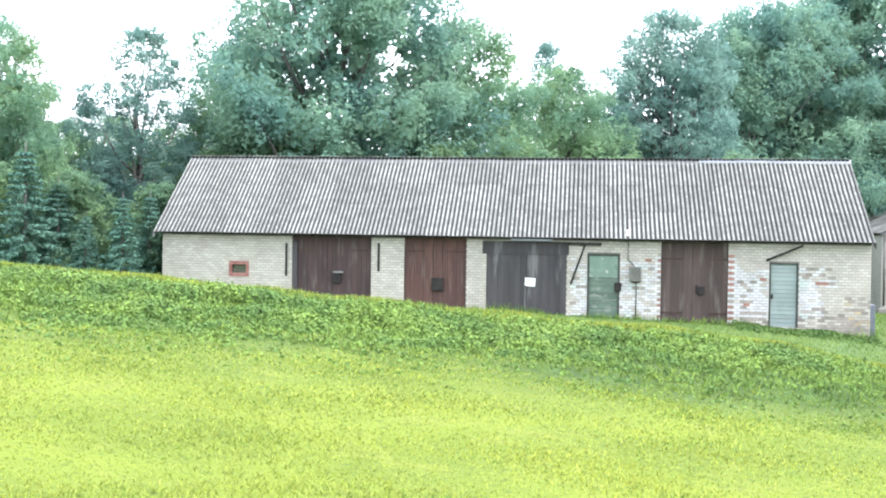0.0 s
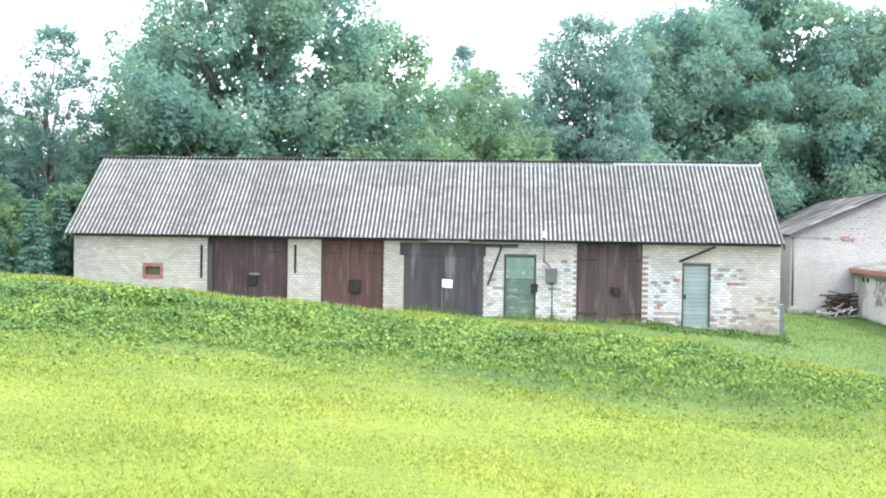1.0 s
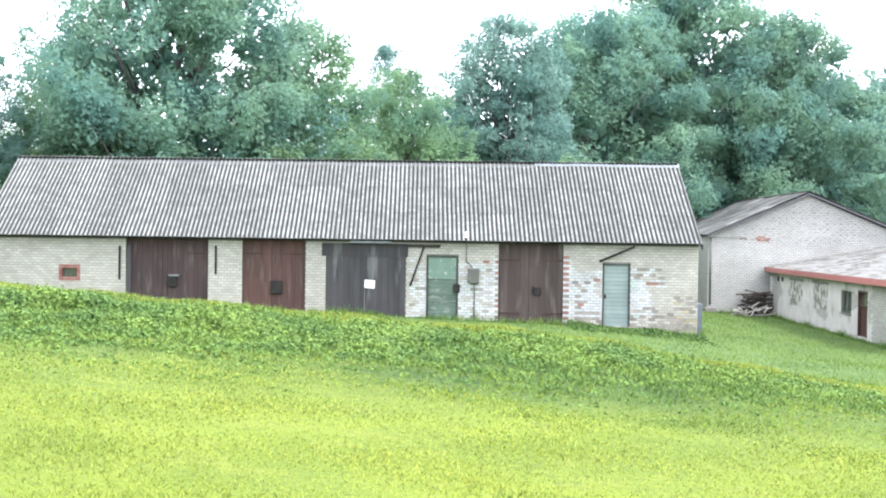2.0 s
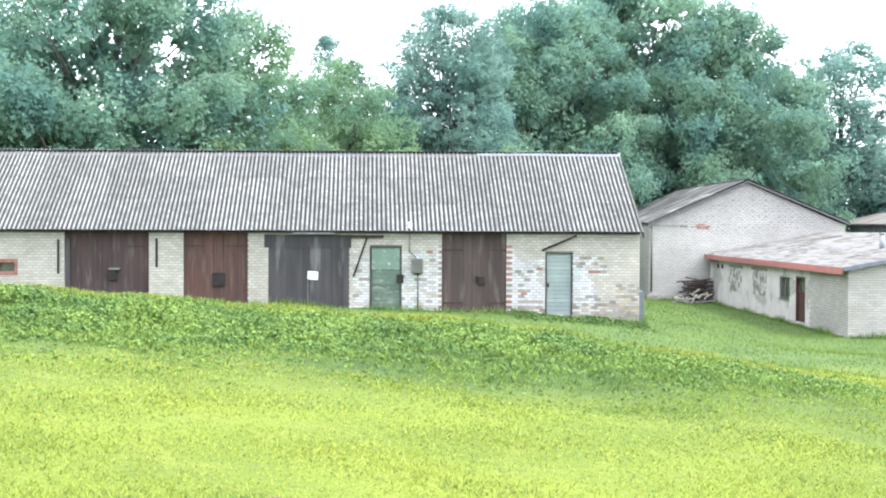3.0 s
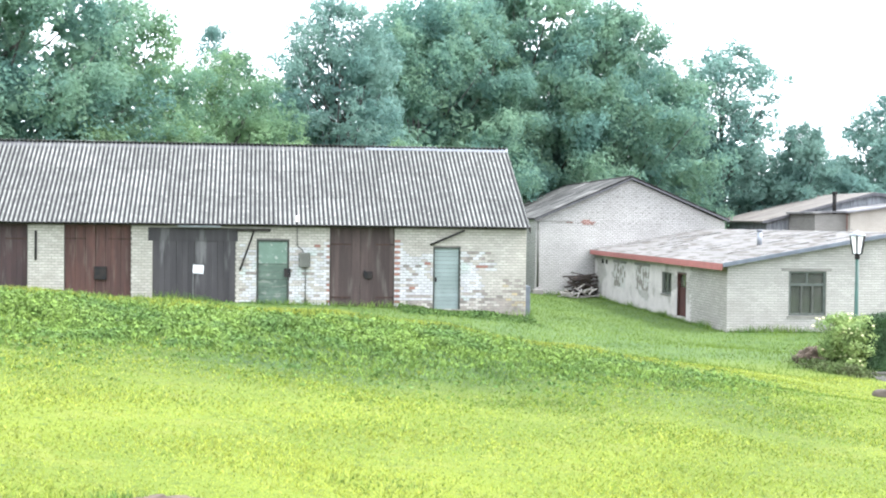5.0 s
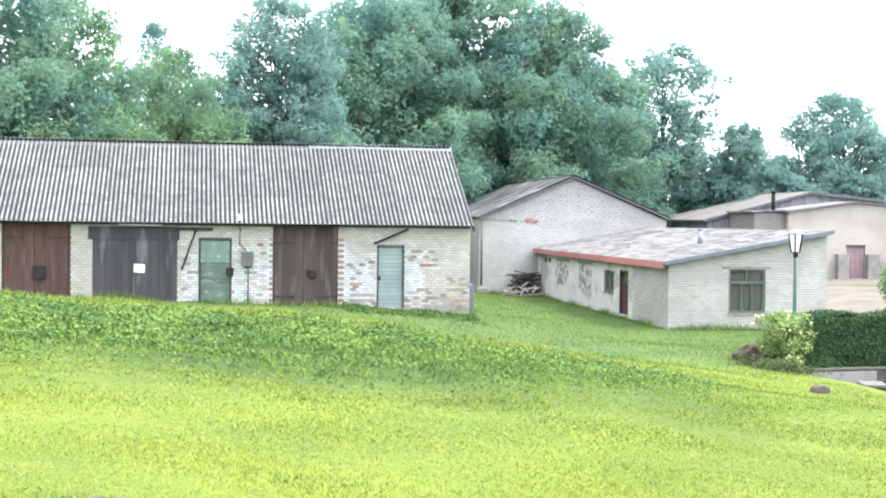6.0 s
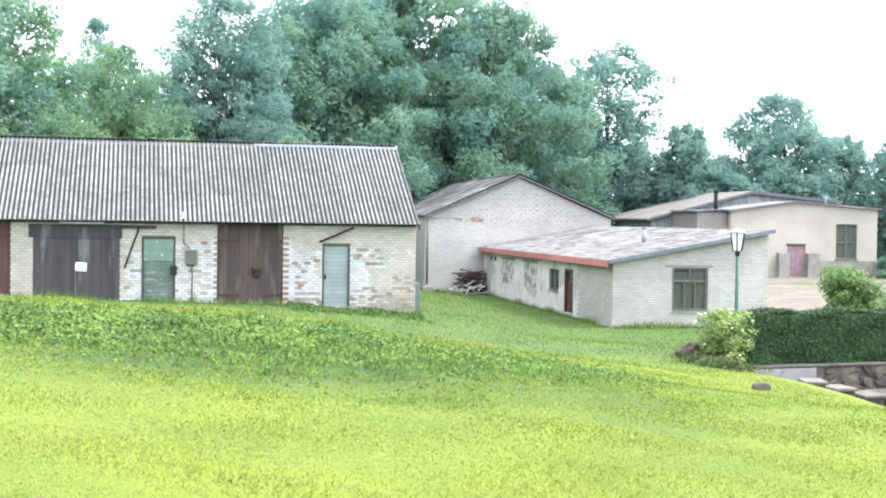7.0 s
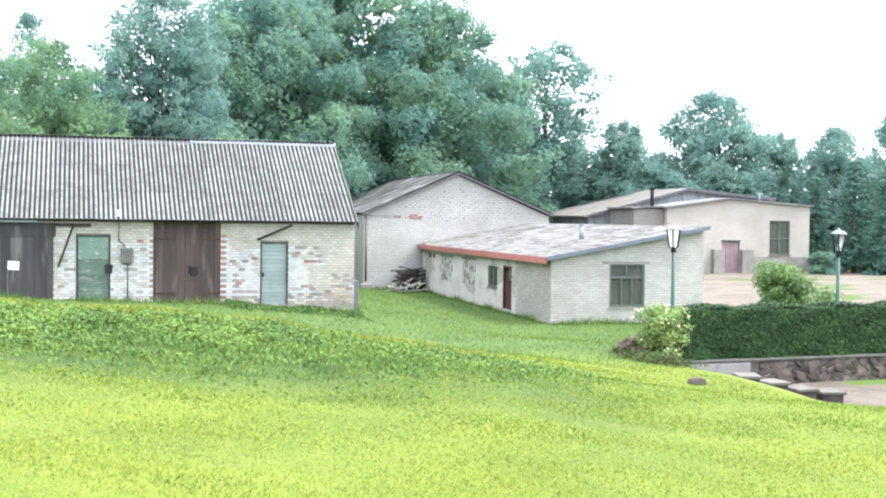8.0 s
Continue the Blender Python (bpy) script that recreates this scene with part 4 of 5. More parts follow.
for s in (-1, 1):
    e = KX0 - 0.08 if s < 0 else KX1 + 0.2
    ez = (KE - 0.08 * (KR - KE) / (KM - KX0) if s < 0 else KE) + 0.06
    slope = spart("roof_slope", prism([(e, ez), (KM, KR + 0.08), (KM, KR + 0.11), (e, ez + 0.03)], KY0 - 0.20, KY1 + 0.2), M_DARKWOOD, "grey-brown corrugated sheet roof with pale patches", shop, kb)
    spart("barge_board", prism([(e, ez - 0.06), (KM, KR + 0.02), (KM, KR + 0.12), (e, ez + 0.05)], KY0 - 0.25, KY0 - 0.205), M_CAP, "dark weathered barge board", shop, kb)
    span, rise = abs(KM - e), KR + 0.08 - ez
    fall, ln = math.atan2(rise, span), math.hypot(span, rise)
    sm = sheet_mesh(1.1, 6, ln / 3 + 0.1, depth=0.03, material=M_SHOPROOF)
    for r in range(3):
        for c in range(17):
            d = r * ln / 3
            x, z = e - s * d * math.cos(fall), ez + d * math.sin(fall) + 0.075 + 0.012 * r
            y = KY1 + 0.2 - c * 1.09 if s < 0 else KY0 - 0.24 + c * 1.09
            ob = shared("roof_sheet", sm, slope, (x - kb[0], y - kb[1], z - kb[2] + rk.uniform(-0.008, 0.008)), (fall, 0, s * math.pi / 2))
bm = bmesh.new()
tube(bm, [(12.08, KY0 - 0.1, 3.15), (12.08, KY0 - 0.1, -0.4)], [0.055, 0.055], 8)
spart("downpipe", bm, M_METAL, "grey downpipe", shop, kb)
spart("pipe_foot", box(11.75, 12.35, KY0 - 0.5, KY0 - 0.05, KZ - 0.1, -0.55, bevel=0.04), M_CONC, "pale concrete block at the pipe", shop, kb)

# ---- far office building and the sheet-roofed hall behind it ----
FZ = -0.45
M_ANNEX = brick_tex("grey_blockwork", (0.230, 0.222, 0.205), (0.190, 0.184, 0.170), (0.130, 0.126, 0.116))
far = thing("office_building", (34.9, 77, FZ), "cream painted low building with a mauve door", "building")
fb = (34.9, 77, FZ)
top = lambda x: 4.0 + (x - 34.9) * 0.141 if x < 39.5 else 4.65 - (x - 39.5) * 0.069
FD, FW = (39.04, 40.37, -0.42, 1.76), (42.63, 44.21, 0.82, 3.2)
bm = bmesh.new()
wall_with_holes(bm, 34.9, 45.72, 77, 77.4, FZ - 0.6, 5.0, [FD, FW, (39.499, 39.5, 9, 10)], top=top)
spart("front_wall", bm, brick_tex("painted_blockwork", (0.366, 0.340, 0.300), (0.338, 0.314, 0.276), (0.262, 0.244, 0.214), 0.1, 0.26, 0.012), "cream painted block wall", far, fb)
for c in ((45.32, 45.72, 77.4, 90, FZ - 0.6, 4.2), (34.9, 35.3, 77.4, 90, FZ - 0.6, 4.0), (35.3, 45.32, 89.6, 90, FZ - 0.6, 4.0)):
    spart("wall", box(*c), M_RED, "reddish brick side wall", far, fb)
spart("plinth", box(41.25, 45.76, 76.93, 76.995, FZ - 0.5, 0.68), M_CONC, "grey-brown plinth", far, fb)
for a, b in ((38.25, FD[0]), (FD[1], 41.24)):
    spart("porch_block", box(a, b, 76.55, 76.99, FZ - 0.5, 1.2, bevel=0.03), M_CONC, "grey concrete porch cheek", far, fb)
d = spart("door", box(FD[0] + 0.05, FD[1] - 0.05, 77.08, 77.14, FD[2], FD[3] - 0.06), M_PINK, "mauve painted double door", far, fb)
spart("door_frame", box(FD[0] - 0.05, FD[1] + 0.05, 76.97, 77.16, FD[3] - 0.05, FD[3] + 0.06), M_FRAME, parent=d, base=fb)
for x in (39.36, 39.70, 40.04):
    spart("door_strip", box(x - 0.012, x + 0.012, 77.06, 77.08, FD[2], FD[3] - 0.08), M_PINK, parent=d, base=fb)
w = spart("window", box(FW[0] + 0.05, FW[1] - 0.05, 77.18, 77.19, FW[2], FW[3]), M_GLASS, "tall grey-framed window", far, fb)
bm = bmesh.new()
for c in ((FW[0], FW[0] + 0.09, FW[2], FW[3]), (FW[1] - 0.09, FW[1], FW[2], FW[3]), (43.36, 43.48, FW[2], FW[3])):
    add_box(bm, c[0], c[1], 77.08, 77.2, c[2], c[3])
for z in (FW[2], 1.9, FW[3] - 0.09):
    for a, b in ((FW[0] + 0.09, 43.36), (43.48, FW[1] - 0.09)):
        add_box(bm, a, b, 77.09, 77.19, z, z + 0.09)
spart("window_frame", bm, M_WINFRAME, parent=w, base=fb)
spart("curtain", box(FW[0], FW[1], 77.3, 77.33, FW[2], FW[3]), M_PLASTER, parent=w, base=fb)
spart("window_sill", box(FW[0] - 0.08, FW[1] + 0.08, 76.90, 77.05, FW[2] - 0.08, FW[2]), M_SLAB, parent=w, base=fb)
spart("lintel", box(FW[0] - 0.3, FW[1] + 0.5, 76.985, 77.05, FW[3] + 0.01, FW[3] + 0.14), M_CREAM, parent=far, base=fb)
for p0, p1 in ((34.6, 39.5), (39.5, 45.95)):
    spart("roof_slope", prism([(p0, top(p0) + 0.0), (p1, top(p1)), (p1, top(p1) + 0.09), (p0, top(p0) + 0.09)], 76.75, 90.2), M_FELT2, "grey felt roof", far, fb)
bm = bmesh.new()
tube(bm, [(34.45, 78.5, 3.9), (34.45, 78.5, 5.25)], [0.13, 0.13], 10)
tube(bm, [(34.45, 78.5, 5.25), (34.45, 78.5, 5.42)], [0.2, 0.16], 10)
spart("stove_pipe", bm, M_IRON, "dark stove pipe with a cap", far, fb)
bm = bmesh.new()
tube(bm, [(42.9, 79, 4.3), (42.9, 79, 5.15)], [0.05, 0.05], 6)
tube(bm, [(42.7, 79, 5.12), (43.1, 79, 5.12)], [0.04, 0.04], 6)
spart("aerial_mast", bm, M_ZINC, "pale T-shaped mast", far, fb)
for c in ((32.75, 34.9, 77.6, 78.0), (32.75, 33.05, 78.0, 82.1)):
    spart("annex_wall", box(*c, FZ - 0.6, 3.92), M_ANNEX, "grey weathered annex wall", far, fb)
spart("annex_roof", prism([(32.5, 3.93), (34.88, 4.02), (34.88, 4.14), (32.5, 4.05)], 77.4, 82), M_FELT2, parent=far, base=fb)

M_HALLBOARD = mat("blue_grey_boards", (0.200, 0.210, 0.222), (0.110, 0.116, 0.124), 3, fine=0.25, rand=0.35, stretch=(3, 3, 0.4))
hall = thing("storage_hall", (31.1, 82.2, FZ), "dark boarded storage hall with a beige sheet roof", "building")
hb = (31.1, 82.2, FZ)
spart("front_wall", prism([(31.2, FZ - 0.6), (45.5, FZ - 0.6), (45.5, 4.75), (38.8, 5.35), (31.2, 3.35)], 82.2, 82.5), M_HALLBOARD, "grey board gable", hall, hb)
for c in ((31.2, 31.5, 82.5, 92, FZ - 0.6, 3.3), (45.2, 45.5, 82.5, 92, FZ - 0.6, 4.7), (31.5, 45.2, 91.7, 92, FZ - 0.6, 3.3)):
    spart("wall", box(*c), M_HALLBOARD, parent=hall, base=hb)
spart("roof_slope", prism([(30.8, 3.32), (38.8, 5.42), (38.8, 5.52), (30.8, 3.42)], 81.9, 92.2), M_BEIGE_ROOF, "pale beige sheet roof", hall, hb)
spart("roof_slope", prism([(38.8, 5.42), (45.8, 4.80), (45.8, 4.90), (38.8, 5.52)], 81.9, 92.2), M_FELT2, "grey sheet roof", hall, hb)
for pts in ([(30.8, 3.24), (38.8, 5.34), (38.8, 5.50), (30.8, 3.40)], [(38.8, 5.3), (45.8, 4.68), (45.8, 4.88), (38.8, 5.5)]):
    spart("barge_board", prism(pts, 81.84, 81.895), M_CAP, "dark barge board", hall, hb)
me = mesh_of("plank", box(-0.11, 0.11, -0.03, 0, 0, 1.0), M_HALLBOARD)
for i in range(14):
    x = 31.5 + i * 0.27
    ob = shared("plank", me, hall, (x - hb[0], -0.003, FZ - hb[2]))
    ob.scale = (1, 1, 3.8 + (x - 31.2) * 0.26)


# ---- trees ----
def leaf_cloud(centers, radii, count, size, rng, up=0.35, squash=0.75, soft=False):
    """Corners of count small four-sided leaves, scattered in clumps, tilted outwards and upwards."""
    k = rng.choice(len(centers), count, p=radii ** 2 / (radii ** 2).sum())
    d = rng.normal(size=(count, 3))
    d /= np.linalg.norm(d, axis=1)[:, None]
    r = radii[k] * (rng.uniform(0.15, 1.0, count) ** 0.55 + np.abs(rng.normal(scale=0.14, size=count)) if soft else rng.uniform(0.25, 1.0, count) ** 0.45)
    pos = centers[k] + d * r[:, None] * np.array([1, 1, squash])
    nrm = d + rng.normal(scale=0.4 if soft else 0.55, size=(count, 3)) + np.array([0, 0, up])
    nrm /= np.linalg.norm(nrm, axis=1)[:, None]
    s = np.cross(nrm, rng.normal(size=(count, 3)))
    s /= np.linalg.norm(s, axis=1)[:, None]
    t = np.cross(nrm, s)
    sz = size * rng.uniform(0.6, 1.35, count)[:, None]
    bend = nrm * sz * 0.18
    if soft:
        return np.stack([pos - s * sz * 0.5, pos + s * sz * 0.45 - t * sz * 0.3, pos + t * sz * 0.6 + bend], 1).reshape(-1, 3)
    return np.stack([pos - s * sz * 0.5, pos - t * sz * 0.34 + bend, pos + s * sz * 0.5, pos + t * sz * 0.34 + bend], 1).reshape(-1, 3)


def broadleaf(name, seed, h, width, crown_lo, leaves, leaf, m_leaf, label, clump=(0.7, 1.35), gaps=0.0, bark=M_BARK, n_clump=130, top=1.0, solid=0.7):
    """A tree of height h: tapered trunk with limbs, and a crown of leaf clumps that hang on the limbs."""
    rng = np.random.default_rng(seed)
    tree = thing(name, (0, 0, 0), label, "tree", "trees behind the yard")
    bm = bmesh.new()
    r0 = 0.022 * h
    spine = [(0, 0, -0.3)]
    for i in range(1, 8):
        f = i / 7
        spine.append((rng.normal() * 0.02 * h * f, rng.normal() * 0.02 * h * f, h * 0.9 * f))
    tube(bm, spine, [r0 * (1.25 if i == 0 else (1 - i / 7.4)) for i in range(8)], 9)
    centers, radii, inner, inner_r = [], [], [], []
    for i in range(n_clump):
        f = rng.uniform(0, 1) ** 0.9
        z = h * (crown_lo + (1 - crown_lo) * f)
        prof = math.sin(math.pi * min(1.0, 0.22 + 0.78 * f ** top)) ** 0.55
        a = rng.uniform(0, math.tau)
        lobe = 1 + 0.20 * math.sin(3 * a + seed) + 0.14 * math.sin(5 * a + 2.0 * seed + 4 * f)
        out = rng.uniform(0.25, 1.0) ** 0.5
        rr = width * prof * lobe * out
        if gaps and noise.noise((rr * math.cos(a) * 0.5, rr * math.sin(a) * 0.5, z * 0.45 + seed)) < gaps - 0.5:
            continue
        c0 = Vector((rr * math.cos(a), rr * math.sin(a), min(z, h * 0.97)))
        r1 = rng.uniform(*clump) * (1.0 - 0.4 * f)
        # a bough: one broad clump with smaller ones on its outside
        centers.append(tuple(c0))
        radii.append(r1)
        if f < solid:
            inner.append((c0.x * 0.8, c0.y * 0.8, c0.z - 0.15 * r1))
            inner_r.append(r1 * 0.75)
        for k in range(6):
            d = Vector(rng.normal(size=3)) + Vector((math.cos(a), math.sin(a), 0.5))
            d.normalize()
            centers.append(tuple(c0 + d * r1 * rng.uniform(0.8, 1.25)))
            radii.append(r1 * rng.uniform(0.3, 0.6))
        if i % 4 == 0:
            j = min(6, max(1, int(7 * (c0.z / h - 0.16))))
            s = Vector(spine[j])
            mid = s.lerp(c0, 0.5) + Vector((0, 0, -0.04 * h))
            rb = r0 * (1 - j / 7.4) * 0.5
            tube(bm, [s, mid, c0], [rb, rb * 0.55, rb * 0.15], 5)
    if solid >= 0.7:
        for f in np.linspace(crown_lo + 0.12, 0.82, 8):
            inner.append((0, 0, h * f))
            inner_r.append(width * 0.42)
    part("trunk", bm, bark, tree)
    v = leaf_cloud(np.array(centers), np.array(radii), leaves, leaf, rng, soft=True)
    if inner:
        v = np.concatenate([v, leaf_cloud(np.array(inner), np.array(inner_r), leaves // 13, leaf * 2.8, rng, soft=True)])
    crown = new("crown", quads_mesh("crown", v, m_leaf, 3))
    crown.parent = tree
    return tree


def spruce(name, seed, h, width, leaves, label, m=M_NEEDLE):
    """A conical conifer with drooping whorls of branches."""
    rng = np.random.default_rng(seed)
    tree = thing(name, (0, 0, 0), label, "tree", "trees behind the yard")
    bm = bmesh.new()
    tube(bm, [(0, 0, -0.3), (0, 0, h * 0.5), (0, 0, h)], [0.02 * h, 0.012 * h, 0.002 * h], 7)
    centers, radii = [], []
    for i in range(int(h * 2.4)):
        z = h * (0.06 + 0.92 * i / (h * 2.4))
        R = width * (1 - z / h) ** 0.85 + 0.12
        for k in range(9):
            a = rng.uniform(0, math.tau)
            for f in (0.35, 0.68, 1.0):
                rr = R * f * rng.uniform(0.8, 1.1)
                centers.append((rr * math.cos(a), rr * math.sin(a), z - 0.22 * rr))
                radii.append(0.16 + 0.16 * R * 0.5)
            if k < 3:
                tube(bm, [(0, 0, z), (R * math.cos(a), R * math.sin(a), z - 0.2 * R)], [0.03, 0.008], 4)
    part("trunk", bm, M_BARK, tree)
    crown = new("crown", quads_mesh("crown", leaf_cloud(np.array(centers), np.array(radii), leaves, 0.17, rng, 0.2, 0.6), m))
    crown.parent = tree
    return tree


OAK = broadleaf("tree", 11, 16, 5.6, 0.06, 95000, 0.168, M_LEAF, "large dark green broadleaf tree with a dense crown", clump=(0.85, 1.6), n_clump=270, solid=0.85)
LIME = broadleaf("tree", 23, 14, 4.3, 0.05, 47000, 0.170, M_LEAF2, "full green broadleaf tree with a rounded crown", clump=(0.7, 1.35), n_clump=200, solid=0.8)
ASH = broadleaf("tree", 37, 16, 4.0, 0.12, 47000, 0.158, M_LEAF3, "tall airy grey-green tree with sky gaps", clump=(0.6, 1.2), gaps=0.06, n_clump=230, solid=0.75)
BIRCH = broadleaf("birch_tree", 41, 13, 2.2, 0.14, 30000, 0.12, M_LEAF3, "slender birch with a thin airy crown", clump=(0.45, 0.85), bark=M_BIRCH, n_clump=120, solid=0.35)
MAPLE = broadleaf("tree", 53, 15, 5.4, 0.04, 84000, 0.170, M_LEAF, "broad green tree with branches reaching low", clump=(0.8, 1.5), n_clump=255, gaps=0.08, solid=0.7)
YOUNG = broadleaf("young_tree", 61, 7, 2.6, 0.02, 16000, 0.17, M_LEAF4, "young leafy tree with branches to the ground", clump=(0.4, 0.9), n_clump=95)
# the same kinds farther off, with coarser foliage and haze put into the leaf colour
OAK_OFF = broadleaf("tree", 12, 16, 5.6, 0.06, 42000, 0.24, M_LEAF3, "distant broadleaf tree with a dense crown, haze in its leaf colour", clump=(0.85, 1.6), n_clump=270, solid=0.8)
LIME_OFF = broadleaf("tree", 24, 14, 4.3, 0.03, 26000, 0.24, M_LEAF3, "distant broadleaf tree with a rounded crown, haze in its leaf colour", clump=(0.7, 1.35), n_clump=200, solid=0.9)
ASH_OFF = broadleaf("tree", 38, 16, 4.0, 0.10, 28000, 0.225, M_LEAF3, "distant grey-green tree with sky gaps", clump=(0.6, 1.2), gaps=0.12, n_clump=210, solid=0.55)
MAPLE_OFF = broadleaf("tree", 54, 15, 5.4, 0.04, 42000, 0.24, M_LEAF3, "distant broad tree with low branches, haze in its leaf colour", clump=(0.8, 1.5), n_clump=255, solid=0.8)
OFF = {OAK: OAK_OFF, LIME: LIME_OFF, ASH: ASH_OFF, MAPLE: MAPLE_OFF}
SPRUCE = spruce("spruce_tree", 71, 9, 2.0, 11000, "dark green spruce with drooping branches")


def plant(model, az, dist, top_z, wide=1.0, spin=0.0, first=False):
    """Puts a tree at a bearing and distance from the viewpoint, with its top at top_z."""
    x, y = dist * math.sin(radians(az)), dist * math.cos(radians(az))
    z = float(height(x, y)) - 0.1
    base = {OAK: 16, LIME: 14, ASH: 16, BIRCH: 13, MAPLE: 15, YOUNG: 7, SPRUCE: 9, OAK_OFF: 16, LIME_OFF: 14, ASH_OFF: 16, MAPLE_OFF: 15}[model]
    s = (top_z - z) / base
    m = Matrix.LocRotScale((x, y, z), Euler((0, 0, radians(spin))), (s * wide, s * wide, s))
    if not first:
        m = m @ Matrix.Diagonal((*[1 / v for v in model.scale], 1))
    if first:
        model.matrix_basis = m
        return model
    return copy_thing(model, m)


TREES = [
    (OAK, -14.6, 58, 18.0, 1.05, 75), (LIME, -18.4, 60, 12.0, 1.1, 40), (LIME, -8.4, 62, 13.6, 1.05, 100), (BIRCH, -4.7, 72, 14.4, 0.7, 20),
    (LIME, -4.0, 66, 12.0, 1.0, 200), (LIME, -1.6, 74, 11.4, 0.9, 70), (ASH, 1.0, 72, 16.0, 1.05, 150), (MAPLE, 4.8, 84, 18.4, 1.0, 10),
    (OAK, 9.2, 96, 24.3, 1.0, 120), (MAPLE, 13.6, 92, 19.0, 0.95, 250), (MAPLE, 7.0, 90, 18.8, 0.95, 300), (LIME, -24.3, 63, 8.6, 1.0, 75), (LIME, -22.2, 64, 8.2, 0.9, 190), (ASH, 18.9, 104, 18.1, 1.18, 60),
    (MAPLE, 15.9, 105, 16.0, 0.9, 90), (LIME, 22.2, 100, 11.0, 0.9, 10), (OAK, 26.6, 108, 14.0, 1.02, 220), (LIME, 29.2, 112, 10.8, 0.95, 30),
    (LIME, 24.0, 106, 8.8, 1.0, 80), (OAK, 31.9, 104, 10.6, 0.9, 310), (ASH, 34.2, 108, 12.4, 0.8, 200), (OAK, 36.5, 100, 12.0, 0.9, 130),
    (BIRCH, -23.4, 56, 12.0, 1.2, 0), (BIRCH, -25.6, 60, 8.8, 1.1, 90), (LIME, -29.8, 52, 11.2, 0.9, 150), (LIME, -26.8, 58, 7.8, 1.0, 20), (LIME, -21.3, 60, 7.6, 1.0, 250),
    (MAPLE, -31.5, 58, 13.0, 0.9, 45), (YOUNG, -22.6, 46, 4.6, 1.0, 0), (SPRUCE, -28.4, 45, 6.0, 1.2, 120), (SPRUCE, -27.0, 46, 4.9, 1.2, 20), (SPRUCE, -23.0, 45, 4.4, 1.1, 260), (YOUNG, -26.3, 47, 5.0, 1.2, 210), (YOUNG, -30.5, 47, 5.4, 1.1, 330),
    (SPRUCE, -24.2, 43, 4.3, 1.1, 0), (SPRUCE, -25.8, 44, 3.6, 1.1, 60), (SPRUCE, -21.9, 47, 4.0, 1.0, 160), (SPRUCE, 31.0, 96, 7.5, 1.0, 30), (SPRUCE, 32.6, 92, 8.2, 1.1, 200), (SPRUCE, 34.0, 90, 7.8, 1.0, 90), (SPRUCE, 29.9, 100, 6.8, 1.1, 140), (SPRUCE, 27.8, 104, 6.0, 1.1, 240), (SPRUCE, 35.4, 92, 8.4, 1.1, 15),
    (YOUNG, 4.0, 60, 6.8, 1.2, 50), (YOUNG, -1.0, 58, 6.6, 1.3, 250), (YOUNG, -6.0, 57, 6.8, 1.3, 10), (YOUNG, -10.0, 56, 7.2, 1.3, 70), (YOUNG, -18.0, 54, 7.2, 1.3, 130), (LIME, 24.4, 100, 7.0, 1.5, 99), (LIME, 21.4, 100, 7.4, 1.5, 12), (LIME, 27.4, 104, 7.2, 1.6, 190),
]
seen = set()
for model, az, dist, top_z, wide, spin in TREES:
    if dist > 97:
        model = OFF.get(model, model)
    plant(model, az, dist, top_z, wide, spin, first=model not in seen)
    seen.add(model)

# woods that close the view all round, haze in their leaf colour
rng = np.random.default_rng(4)
cs, rs = [], []
for a in np.arange(0, 360, 1.1):
    inside = a < 42 or a > 322
    d = rng.uniform(112, 128) if inside else rng.uniform(70, 90)
    east = 15 < a < 42
    for k in range(9 if east else (5 if inside else 3)):
        hgt = rng.uniform(0.5, 8.2 if east else (6.5 if inside else 9.0))
        cs.append((d * math.sin(radians(a)), d * math.cos(radians(a)), hgt))
        rs.append(rng.uniform(1.6, 2.6))
tagged(new("far_woods", quads_mesh("far_woods", leaf_cloud(np.array(cs), np.array(rs), 40000, 0.75, rng), M_LEAF3)), "distant woods behind the yard, haze in their leaf colour", "woods", kind="stuff")


# ---- terrace, hedge and lamps ----
HX, HY = 12.9, 27.2
HROT = math.atan(0.13)


def on_ground(x, y, dz=0.0):
    return (x, y, float(height(x, y)) + dz)


def along(u, v=0.0, z=0.0):
    """A place u metres along the hedge's front and v metres behind it."""
    return (HX + u * math.cos(HROT) - v * math.sin(HROT), HY + u * math.sin(HROT) + v * math.cos(HROT), z)


wallt = thing("retaining_wall", along(-0.6, 0, -0.8), "low terrace wall of concrete and field stones under the hedge", "wall", kind="structure")
wallt.rotation_euler = (0, 0, HROT)
part("core", box(-0.3, 12.0, 0.0, 0.35, -0.4, 0.42), mat("dark_rubble_mortar", (0.100, 0.090, 0.080), (0.066, 0.060, 0.054), 4, fine=0.3, bump=0.4), wallt)
part("rendered_panel", box(-0.3, 2.42, -0.06, -0.002, -0.3, 0.40, bevel=0.015), mat("grey_white_concrete", (0.205, 0.200, 0.192), (0.160, 0.156, 0.148), 2, fine=0.15, stain=(0.10, 0.095, 0.085), stain_scale=2.5, stain_lo=0.56, stain_hi=0.7), wallt, "smooth whitish concrete panel")
part("coping", box(-0.3, 12.0, -0.07, 0.30, 0.422, 0.475, bevel=0.012), mat("mossy_coping", (0.092, 0.090, 0.082), (0.066, 0.068, 0.056), 3, fine=0.25), wallt, "thin grey coping")


